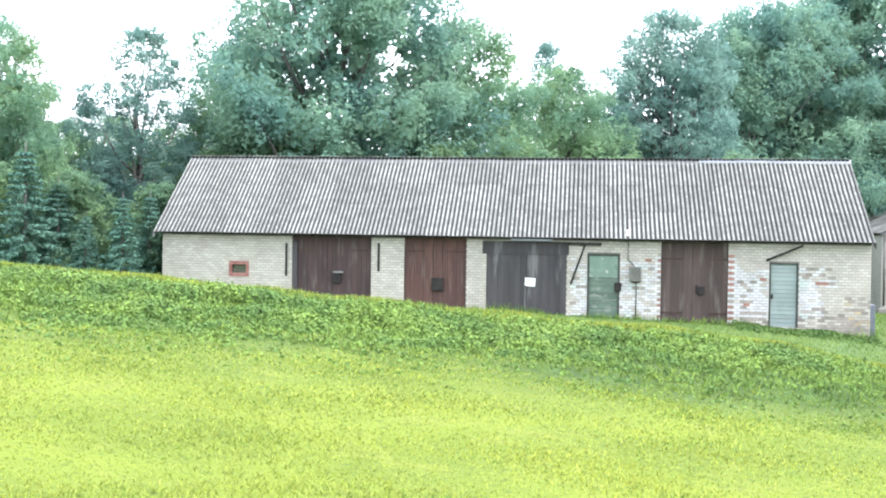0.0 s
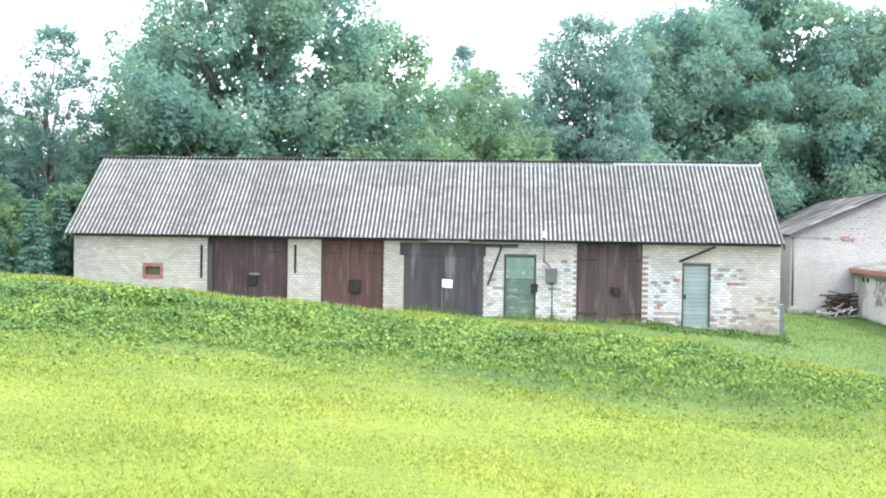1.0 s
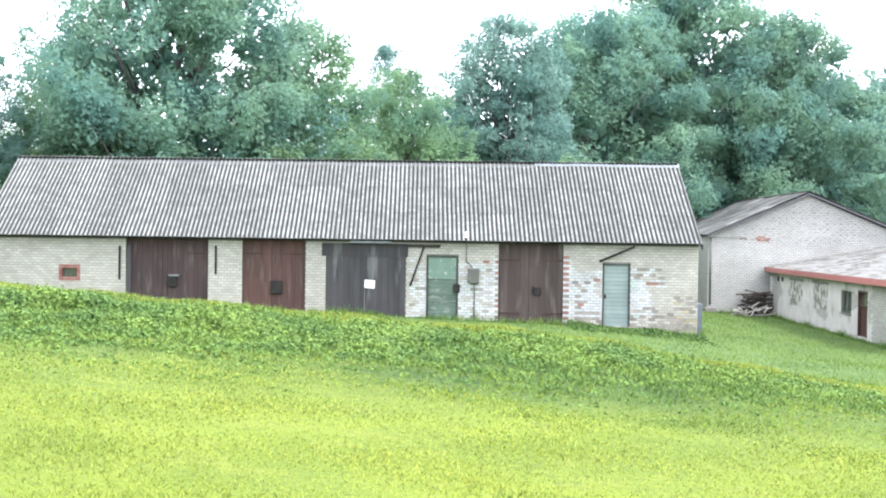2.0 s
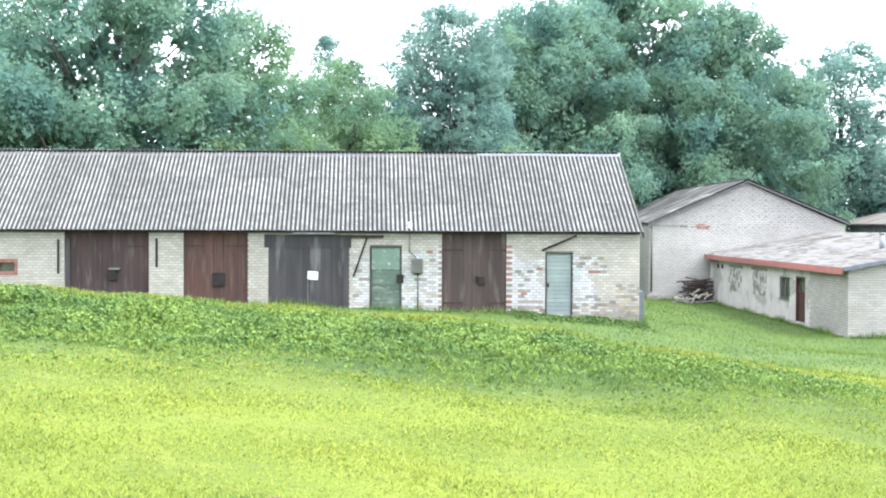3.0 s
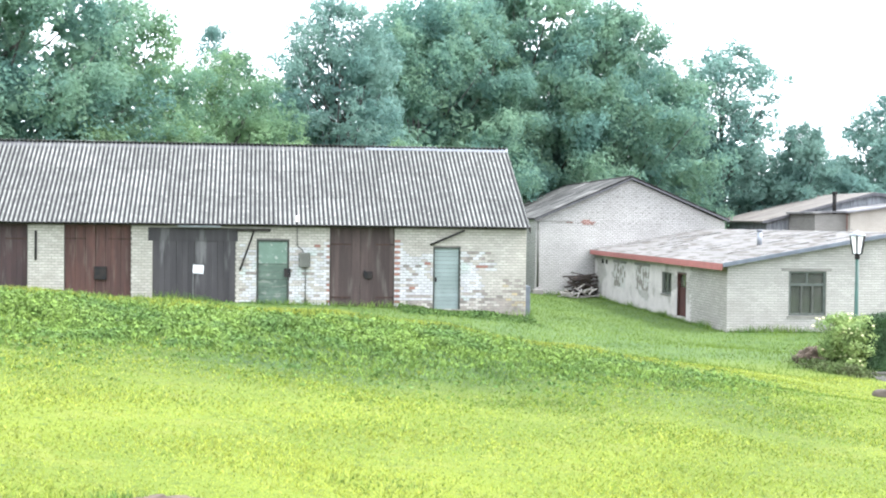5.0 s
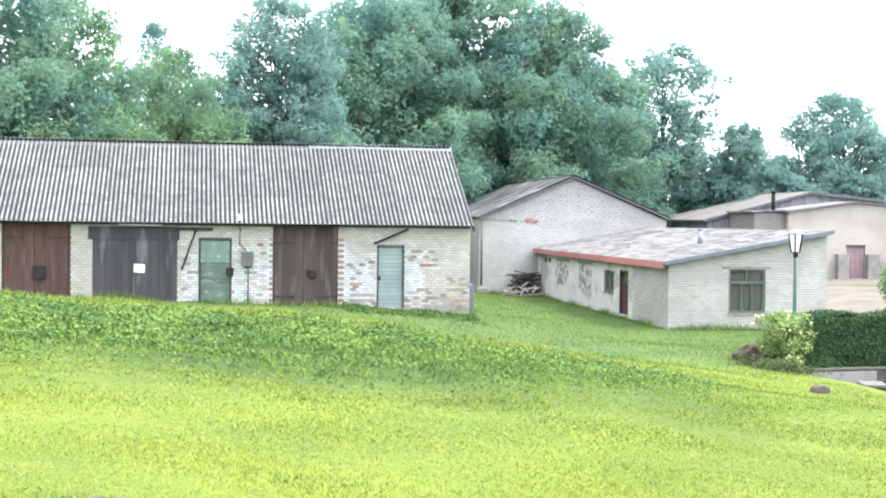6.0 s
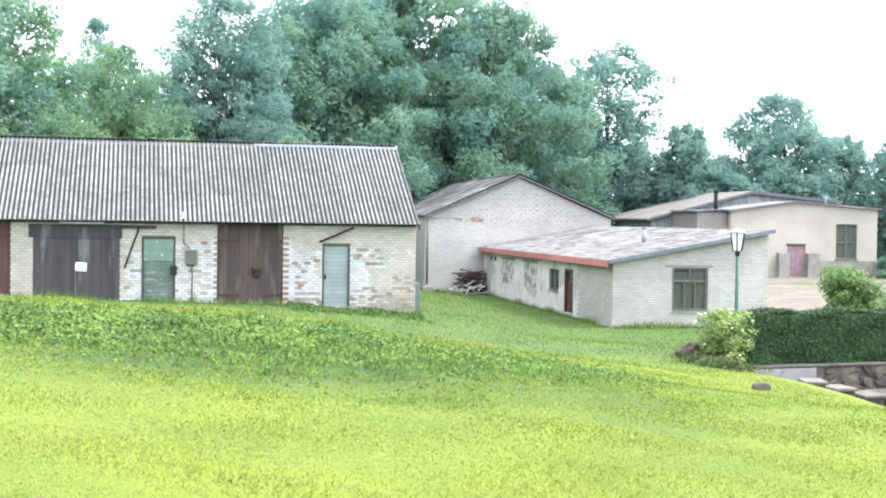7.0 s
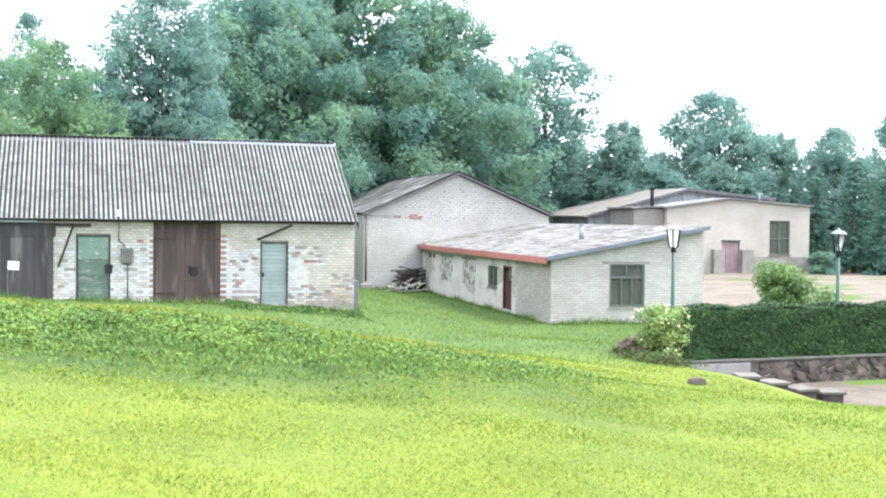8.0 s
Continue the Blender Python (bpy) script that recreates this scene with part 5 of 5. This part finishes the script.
def stone_mesh(seed, sx, sy, sz):
    bm = bmesh.new()
    bmesh.ops.create_icosphere(bm, subdivisions=2, radius=0.5)
    for v in bm.verts:
        n = 1 + 0.28 * noise.noise(v.co * 2.2 + Vector((seed * 3.7, 0, 0)))
        v.co = Vector((v.co.x * sx * n, v.co.y * sy * n, v.co.z * sz * n))
        v.co.z = max(-0.36 * sz, min(0.36 * sz, v.co.z))
        v.co.y = max(-0.22 * sy, min(0.4 * sy, v.co.y))
        v.co.x = max(-0.42 * sx, min(0.42 * sx, v.co.x))
    for f in bm.faces:
        f.smooth = True
    return mesh_of("stone", bm, M_STONE)


stone_data = [stone_mesh(i, 0.52, 0.22, 0.30) for i in range(4)] + [stone_mesh(i + 9, 0.36, 0.2, 0.24) for i in range(3)]
rs_ = random.Random(12)
for row, z in ((0, -0.18), (1, -0.02), (2, 0.14), (3, 0.31)):
    u = 2.6 + 0.12 * row
    while u < 11.5:
        me = stone_data[rs_.randrange(7)]
        ob = shared("stone", me, wallt, (u, -0.01, z + rs_.uniform(-0.03, 0.03)), (rs_.uniform(-0.2, 0.2), rs_.uniform(-0.5, 0.5), rs_.uniform(-0.3, 0.3)))
        ob.scale = (rs_.uniform(0.6, 1.35), 0.45, rs_.uniform(0.7, 1.15))
        u += rs_.uniform(0.22, 0.38)

for x, y, z, w in ((12.6, 23.6, -0.18, 0.5), (13.36, 23.9, -0.37, 0.58), (14.1, 24.0, -0.54, 0.58), (14.9, 24.2, -0.65, 0.6)):
    step = thing("stone_step", (x, y, z), "rough pale stone slab step on dark stones, beside the lawn", "step", "terrace steps")
    step.rotation_euler = (0.02, 0.01, rs_.uniform(-0.2, 0.2))
    for name, c, m in (("slab", (-w / 2, w / 2, -0.3, 0.3, -0.07, 0), M_SLAB), ("footing", (-w / 2 + 0.05, w / 2 - 0.05, -0.25, 0.27, -0.6, -0.07), M_STONE)):
        st = box(*c, bevel=0.02)
        for v in st.verts:
            v.co += Vector((noise.noise(v.co * 3) * 0.05, noise.noise(v.co * 3 + Vector((5, 0, 0))) * 0.05, 0))
        part(name, st, m, step)

for x, y, s, lab in ((10.65, 21.95, 0.46, "small flat boulder lying in the lawn"), (14.15, 21.9, 0.75, "rounded brown boulder beside the terrace")):
    ob = tagged(new("boulder", stone_mesh(int(x * 7), s, s * 0.8, s * 0.6)), lab, "boulder")
    ob.location = on_ground(x, y, 0.08 * s)


def shell(n, lx, ly, lz, rng, size):
    """Leaves over the top and sides of a clipped box with an uneven skin."""
    face = rng.choice(5, n, p=np.array([lx * lz, lx * lz * 0.5, lx * ly, ly * lz, ly * lz]) / (1.5 * lx * lz + lx * ly + 2 * ly * lz))
    p = rng.uniform(0, 1, (n, 3)) * np.array([lx, ly, lz])
    nr = np.zeros((n, 3))
    for k, (ax, val, sg) in enumerate(((1, 0, -1), (1, ly, 1), (2, lz, 1), (0, 0, -1), (0, lx, 1))):
        m = face == k
        p[m, ax] = val
        nr[m, ax] = sg
    bulge = 0.05 * np.sin(p[:, 0] * 3.1 + 2 * np.sin(p[:, 2] * 4)) + rng.normal(scale=0.035, size=n)
    p += nr * bulge[:, None]
    nr = nr + rng.normal(scale=0.32, size=(n, 3)) + np.array([0, 0, 0.08])
    nr /= np.linalg.norm(nr, axis=1)[:, None]
    s = np.cross(nr, rng.normal(size=(n, 3)))
    s /= np.linalg.norm(s, axis=1)[:, None]
    t = np.cross(nr, s)
    sz = size * rng.uniform(0.6, 1.4, n)[:, None]
    return np.stack([p - s * sz * 0.55, p + s * sz * 0.45 - t * sz * 0.4, p + t * sz * 0.55], 1).reshape(-1, 3)


hedge = thing("hedge", along(-0.05, 0.15, -0.33), "dense clipped dark green hedge on the terrace wall", "hedge")
hedge.rotation_euler = (0, 0, HROT)
# Solid near-black filler instead of twigs; its colour is the hedge's inner shade.
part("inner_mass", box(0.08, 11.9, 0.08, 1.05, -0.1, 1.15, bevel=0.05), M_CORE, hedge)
rng = np.random.default_rng(8)
ob = new("foliage", quads_mesh("foliage", shell(105000, 12.0, 1.13, 1.21, rng, 0.058), M_HEDGE, 3))
ob.parent = hedge

M_SHRUB = mat("light_shrub_leaves", (0.180, 0.275, 0.090), (0.092, 0.160, 0.058), 4, rough=0.6, rand=0.35, bump=0, translucent=0.45)
M_ROSE = mat("pale_rose_leaves", (0.250, 0.330, 0.105), (0.165, 0.250, 0.080), 3, rough=0.6, rand=0.35, bump=0, translucent=0.4)
rose = thing("rose_bush", (12.62, 27.6, -0.32), "rose bush with cream flowers at the hedge's end", "bush")
rb = np.random.default_rng(14)
cs = rb.normal(size=(60, 3)) * np.array([0.22, 0.22, 0.33]) + np.array([-0.12, 0, 0.66])
ob = new("foliage", quads_mesh("foliage", leaf_cloud(cs, rb.uniform(0.14, 0.3, 60), 18000, 0.06, rb, soft=True), M_ROSE, 3))
ob.parent = rose
bm = bmesh.new()
for i in range(9):
    c = cs[i * 5]
    tube(bm, [(0.03 * i - 0.12, 0, -0.45), (c[0] * 0.5, c[1] * 0.5, 0.35), tuple(c)], [0.016, 0.012, 0.006], 5)
part("stem", bm, M_BARK, rose)
bm = bmesh.new()
bmesh.ops.create_icosphere(bm, subdivisions=1, radius=0.034)
for v in bm.verts:
    v.co.z *= 0.7
petal = mesh_of("flower", bm, M_PETAL)
for i in range(80):
    c = cs[rb.integers(0, 60)]
    d = rb.normal(size=3) + np.array([-0.5, -1.0, 0.5])
    d /= np.linalg.norm(d)
    shared("flower", petal, rose, tuple(c + d * rb.uniform(0.18, 0.30)))


def shrub(loc, r, h, n, m, label, leaf=0.085):
    b = thing("shrub", loc, label, "bush")
    g = np.random.default_rng(int(r * 100))
    c = g.normal(size=(70, 3)) * np.array([r * 0.40, r * 0.40, h * 0.24]) + np.array([0, 0, h * 0.5])
    c[:, 2] = np.clip(c[:, 2], 0.1, h)
    o = new("foliage", quads_mesh("foliage", leaf_cloud(c, g.uniform(0.2, 0.42, 70), 2 * n, leaf, g, soft=True), m, 3))
    o.parent = b
    bm = bmesh.new()
    for i in range(12):
        q = c[i * 5]
        tube(bm, [(0.05 * (i % 4) - 0.1, 0.04 * (i % 3), -0.15), (q[0] * 0.4, q[1] * 0.4, q[2] * 0.5), tuple(q)], [0.022, 0.015, 0.006], 5)
    part("stem", bm, M_BARK, b)
    return b


shrub(on_ground(17.75, 31.3), 0.78, 2.1, 11000, M_SHRUB, "loose light green shrub behind the hedge")
shrub(on_ground(20.2, 33.0), 0.9, 1.35, 5000, M_SHRUB, "low green shrub behind the hedge")
shrub(on_ground(45.9, 75.5), 0.8, 1.35, 4000, M_LEAF, "small brownish green shrub at the building's corner", 0.16)


def street_lamp(x, y, top, broken=False):
    z0 = float(height(x, y))
    lamp = thing("street_lamp", (x, y, z0), "green lamp post with a white lantern" + (", some panes missing" if broken else " of six panes"), "lamp", "garden lamp posts")
    H = top - z0
    bm = bmesh.new()
    tube(bm, [(0, 0, -0.3), (0, 0, 0.5), (0, 0, H - 0.66)], [0.06, 0.055, 0.045], 12)
    part("pole", bm, M_LAMPGREEN, lamp, "green painted steel pole")
    bm = bmesh.new()
    tube(bm, [(0, 0, H - 0.74), (0, 0, H - 0.69), (0, 0, H - 0.66), (0, 0, H - 0.60)], [0.055, 0.075, 0.05, 0.115], 12)
    part("collar", bm, M_IRON, lamp)
    zb, zt, rb_, rt = H - 0.60, H - 0.16, 0.115, 0.19
    lantern = part("lantern", (lambda b: (tube(b, [(0, 0, zt), (0, 0, zt + 0.035), (0, 0, zt + 0.10), (0, 0, H - 0.03), (0, 0, H)], [0.21, 0.20, 0.09, 0.025, 0.008], 6), b)[1])(bmesh.new()), M_ZINC, lamp, "pointed lantern roof with a finial")
    for k in range(6):
        a0, a1 = math.tau * k / 6, math.tau * (k + 1) / 6
        c = lambda r, a, z: Vector((r * math.cos(a), r * math.sin(a), z))
        bm = bmesh.new()
        tube(bm, [c(rb_, a0, zb - 0.01), c(rt, a0, zt + 0.01)], [0.020, 0.022], 6)
        part("bar", bm, M_IRON, lantern)
        if broken and k in (1, 2, 3, 4):
            continue
        bm = bmesh.new()
        v = [c(rb_ * 0.97, a0 + 0.06, zb), c(rb_ * 0.97, a1 - 0.06, zb), c(rt * 0.97, a1 - 0.06, zt), c(rt * 0.97, a0 + 0.06, zt)]
        w = [p * 1.0 - Vector((p.x, p.y, 0)) * 0.04 for p in v]
        vv, ww = [bm.verts.new(p) for p in v], [bm.verts.new(p) for p in w]
        bm.faces.new(vv), bm.faces.new(ww[::-1])
        for i in range(4):
            bm.faces.new((vv[i], ww[i], ww[(i + 1) % 4], vv[(i + 1) % 4]))
        bmesh.ops.recalc_face_normals(bm, faces=bm.faces[:])
        part("pane", bm, M_MILK, lantern)
    if broken:
        bm = bmesh.new()
        tube(bm, [(0.0, 0, zb + 0.02), (0.03, -0.02, zb + 0.16), (0.02, 0, zb + 0.26)], [0.045, 0.06, 0.03], 8)
        part("bulb", bm, M_MILK, lantern, "white bulb")


street_lamp(13.57, 29.5, 2.99)
street_lamp(17.72, 28.4, 2.93, broken=True)

# heap of soil and dead stems beside the hedge
bm = bmesh.new()
bmesh.ops.create_icosphere(bm, subdivisions=4, radius=1.0)
for v in bm.verts:
    n = 1 + 0.35 * noise.noise(v.co * 3.0)
    v.co = Vector((v.co.x * 0.6 * n, v.co.y * 0.5 * n, v.co.z * 0.40 * n))
heap = tagged(new("soil_mound", mesh_of("soil_mound", bm, M_SOIL)), "brown mound of soil and dead stems by the hedge", "mound")
heap.location = on_ground(12.3, 28.6, 0.04)
bm = bmesh.new()
rh = random.Random(2)
for i in range(140):
    a, r = rh.uniform(0, math.tau), rh.uniform(0, 0.75)
    p = Vector((r * math.cos(a), 0.7 * r * math.sin(a), 0.30 * (1 - r)))
    d = Vector((rh.uniform(-1, 1), rh.uniform(-1, 1), rh.uniform(0, 0.5))).normalized() * rh.uniform(0.15, 0.4)
    tube(bm, [p, p + d], [0.010, 0.005], 4)
ob = part("dead_stems", bm, M_OLDWOOD, heap)
tagged(ob, kind="stuff")

bm = bmesh.new()
bmesh.ops.create_icosphere(bm, subdivisions=4, radius=1.0)
for v in bm.verts:
    n = 1 + 0.4 * noise.noise(v.co * 4.0)
    v.co = Vector((v.co.x * 0.34 * n, v.co.y * 0.20 * n, (v.co.z * 0.05 + 0.02 * noise.noise(v.co * 9.0)) * n))
ob = tagged(new("molehill", mesh_of("molehill", bm, M_SOIL)), "low brown molehill of bare soil in the lawn", "molehill")
ob.location = on_ground(-0.84, 6.75, 0.0)

rng = np.random.default_rng(77)
# scrap wood between workshop and shed
rp = random.Random(21)
pile = thing("scrap_pile", (14.2, 64.9, -0.9), "untidy pile of old boards and pale broken timber", "wood pile")
for i in range(34):
    L = rp.uniform(0.9, 1.7)
    me = mesh_of("board", box(-L / 2, L / 2, -rp.uniform(0.05, 0.10), 0.06, -0.02, 0.02 + rp.uniform(0, 0.03)), M_OLDWOOD)
    shared("board", me, pile, (rp.uniform(-0.15, 0.55), rp.uniform(-0.35, 0.45), 0.12 + i * 0.033), (rp.uniform(-0.3, 0.3), rp.uniform(-0.22, 0.22), rp.uniform(-0.5, 0.5)))
for i in range(22):
    L = rp.uniform(0.5, 1.3)
    me = mesh_of("timber", box(-L / 2, L / 2, -0.04, 0.04, -0.03, 0.03, bevel=0.006), M_PALEWOOD)
    shared("timber", me, pile, (rp.uniform(-1.0, 0.7), rp.uniform(-1.0, -0.45), 0.06 + rp.uniform(0, 0.35)), (rp.uniform(-0.4, 0.4), rp.uniform(-0.6, 0.6), rp.uniform(-1.5, 1.5)))

# ---- grass and weeds ----
def blades(x, y, h, w, rng, lean=0.6):
    """Corners of one three-sided blade at each place."""
    n = len(x)
    a = rng.uniform(0, math.tau, n)
    z = height(x, y) - 0.008
    bx, by = np.cos(a) * w / 2, np.sin(a) * w / 2
    l = rng.uniform(0.1, lean, n) * h
    b = rng.uniform(0, math.tau, n)
    p0 = np.stack([x - bx, y - by, z], -1)
    p1 = np.stack([x + bx, y + by, z], -1)
    p2 = np.stack([x + np.cos(b) * l, y + np.sin(b) * l, z + h], -1)
    return np.stack([p0, p1, p2], 1).reshape(-1, 3)


def patchy(x, y, s, seed):
    """Smooth pseudo-noise in 0..1."""
    return 0.5 + 0.25 * (np.sin(x * s + seed + 1.3 * np.sin(y * s * 0.7)) + np.sin(y * s * 1.3 + 2.1 * seed + 1.7 * np.sin(x * s * 0.6)))


rng = np.random.default_rng(31)
N = 370000
az = np.radians(rng.uniform(-32, 38, N))
d = (rng.uniform(6.0 ** 0.6, 28.0 ** 0.6, N)) ** (1 / 0.6)
x, y = d * np.sin(az), d * np.cos(az)
edge = 11.5 + 0.06 * np.clip(y - 17, 0, 20)
k = x < edge
x, y, d = x[k], y[k], d[k]
h = rng.uniform(0.008, 0.034, len(x)) * (0.7 + 0.7 * patchy(x, y, 2.3, 1.0))
far_green = rng.uniform(0, 1, len(x)) < 0.16 + 0.7 * sstep(8.5, 14.5, y + 0.7 * np.sin(x * 0.9)) * (1 - 0.8 * sstep(18.6, 19.6, y)) + 0.15 * (patchy(x, y, 4.1, 7.0) > 0.72)
M_GRASS2 = mat("greener_lawn_blades", (0.146, 0.204, 0.032), (0.098, 0.154, 0.027), 0.6, rough=0.6, spec=0.12, rand=0.42, bump=0, translucent=0.35)
for keep, m, lab in ((~far_green, M_GRASS, "short mown yellow-green lawn grass"), (far_green, M_GRASS2, "greener grass where lawn and bank meet")):
    v = blades(x[keep], y[keep], h[keep], (0.015 * np.clip(d / 9, 0.8, 2.5))[keep], rng, 1.9)
    tagged(new("lawn_grass", quads_mesh("lawn_grass", v, m, 3)), lab, "grass", kind="stuff")

N = 120000
x, y = rng.uniform(-2, 34, N), rng.uniform(25, 66, N)
k = (np.abs(np.degrees(np.arctan2(x, y))) < 37) & ~((x > 12.4) & (y < 28.6)) & ~((x > 15.1) & (x < 21.6) & (y > 43.9)) & ~((x < 7) & (y > 39.8)) & ~((x > 22) & (y > 43))
x, y = x[k], y[k]
tagged(new("yard_grass", quads_mesh("yard_grass", blades(x, y, rng.uniform(0.04, 0.10, len(x)), 0.022, rng, 1.0), mat("yard_grass_blades", (0.122, 0.180, 0.032), (0.088, 0.140, 0.026), 0.4, rough=0.6, spec=0.12, rand=0.28, bump=0, translucent=0.3), 3)), "mown green grass of the yard", "grass", kind="stuff")

a = rng.uniform(0, math.tau, 700)
r = rng.uniform(0.75, 1.25, 700)
x, y = -0.84 + 0.36 * r * np.cos(a), 6.75 + 0.22 * r * np.sin(a)
tagged(new("tufts", quads_mesh("tufts", blades(x, y, rng.uniform(0.02, 0.075, 700), 0.008, rng, 0.9), M_WEED, 3)), "longer grass tufts round the molehill", "grass", kind="stuff")

# taller grass along the walls
xs, ys = [], []
for n, x0, y0, x1, y1 in ((2600, -16, 39.6, 6.9, 39.6), (900, 15.2, 43.7, 21.4, 43.7), (1500, 15.0, 44, 15.0, 65), (500, 12, 65.6, 15, 65.6), (500, 7.1, 39.8, 7.1, 47)):
    f = rng.uniform(0, 1, n)
    xs.append(x0 + (x1 - x0) * f + rng.normal(scale=0.09, size=n))
    ys.append(y0 + (y1 - y0) * f + rng.normal(scale=0.09, size=n))
x, y = np.concatenate(xs), np.concatenate(ys)
tagged(new("tall_grass", quads_mesh("tall_grass", blades(x, y, rng.uniform(0.08, 0.32, len(x)) * (0.3 + patchy(x, y, 1.7, 3.0)), 0.03, rng, 0.8), M_WEED, 3)), "unmown grass along the foot of the walls", "grass", kind="stuff")

# weeds at the foot of the barn's right end
N = 9000
x, y = rng.uniform(2.7, 6.95, N), 39.75 - np.abs(rng.normal(scale=1.0, size=N))
c = np.stack([x, y, height(x, y) + rng.uniform(0.01, 0.15, N) * patchy(x, y, 2.7, 1.0) ** 1.5], -1)
tagged(new("wall_weeds", quads_mesh("wall_weeds", leaf_cloud(c, np.full(N, 0.05), N, 0.08, rng, 0.6), mat("dark_wall_weeds", (0.084, 0.142, 0.038), (0.060, 0.110, 0.032), 1.5, rough=0.6, rand=0.4, bump=0, translucent=0.2, spec=0.12))), "dark green weeds at the foot of the barn", "weeds", kind="stuff")

# weeds under the rose bush and round the heap
N = 5500
x, y = rng.normal(12.05, 0.30, N), rng.normal(27.1, 0.75, N)
c = np.stack([x, y, height(x, y) + rng.uniform(0.0, 0.17, N)], -1)
tagged(new("hedge_weeds", quads_mesh("hedge_weeds", leaf_cloud(c, np.full(N, 0.06), N, 0.065, rng, 0.3), mat("dull_shade_weeds", (0.088, 0.132, 0.042), (0.070, 0.082, 0.036), 2.5, rough=0.6, rand=0.4, bump=0, translucent=0.25, spec=0.12))), "shaded weeds between hedge and lawn", "weeds", kind="stuff")

# weeds on the bank: low leafy plants, each a small dome of leaves
N = 56000
x, y = rng.uniform(-14, 8.5, N), rng.uniform(8.8, 22.5, N)
rag = 0.9 * np.sin(x * 0.8) + 0.6 * np.sin(x * 2.1 + 1)
low = 9.2 + 0.28 * np.clip(x + 8, 0, 14)
dens = sstep(low, low + 5.5, y + 0.5 * rag) * (1 - 0.92 * sstep(18.7, 19.8, y)) * (1 - sstep(4.2, 7.2, x + 0.4 * rag)) * (0.3 + 0.7 * sstep(0.25, 0.7, patchy(x, y, 3.4, 5.0)))
k = rng.uniform(0, 1, N) < dens
x, y, low = x[k], y[k], low[k]
grown = sstep(0.2, 0.75, patchy(x, y, 2.4, 5.0)) * sstep(low + 2.5, low + 7, y) * (1 - 0.8 * sstep(17.6, 19.2, y))
R = rng.uniform(0.03, 0.08, len(x)) * (0.6 + 0.4 * sstep(low + 2, low + 6, y)) + 0.17 * grown * rng.uniform(0.0, 1.0, len(x)) ** 2
c = np.stack([x, y, height(x, y) + 0.45 * R - 0.02], -1)
tagged(new("bank_weeds", quads_mesh("bank_weeds", leaf_cloud(c, R, 290000, 0.046, rng, 0.35, 0.8, soft=True), M_WEED, 3)), "leafy green weeds covering the bank", "weeds", kind="stuff")
# grass blades standing between the weeds of the bank
N = 45000
x, y = rng.uniform(-14, 6.5, N), rng.uniform(13.5, 20.3, N)
k = rng.uniform(0, 1, N) < sstep(13.2, 16.0, y + 0.5 * np.sin(x * 1.3)) * (1 - sstep(3.6, 6.5, x)) * (0.15 + 0.85 * sstep(0.35, 0.75, patchy(x, y, 5.3, 9.0)))
x, y = x[k], y[k]
M_STALK = mat("bank_grass_blades", (0.140, 0.205, 0.040), (0.076, 0.132, 0.032), 1.2, rough=0.6, rand=0.62, bump=0, translucent=0.35, spec=0.12)
tagged(new("bank_blades", quads_mesh("bank_blades", blades(x, y, rng.uniform(0.05, 0.13, len(x)), 0.022, rng, 1.6), M_STALK, 3)), "long leaning grass blades among the weeds", "grass", kind="stuff")
N = 42000
x = rng.uniform(-13, 5, N)
y = 20.0 + rng.normal(scale=0.55, size=N)
tagged(new("bank_grass", quads_mesh("bank_grass", blades(x, y, rng.uniform(0.03, 0.11, N) * (0.3 + patchy(x, y, 2.9, 2.0)), 0.016, rng, 0.7), M_GRASS, 3)), "taller grass stalks on the crest of the bank", "grass", kind="stuff")

# ---- single bricks of the barn's front near the doors ----
for xm, z, w, k in near_bricks:
    ob = shared("brick", brick_data[k], front, (xm - ox, rnd.uniform(-0.003, 0.003), z), (0, 0, rnd.uniform(-0.006, 0.006)))
    ob.scale = (w, 1, 1)

shed_brick = brick_mesh(0.247, 0.080, 0.05, M_BRICK_B)
for xm, z, w in near_shed_bricks:
    ob = shared("brick", shed_brick, swall, (xm - LX0, rnd.uniform(-0.003, 0.002), z - LZ), (0, 0, rnd.uniform(-0.005, 0.005)))
    ob.scale = (w, 1, 1)
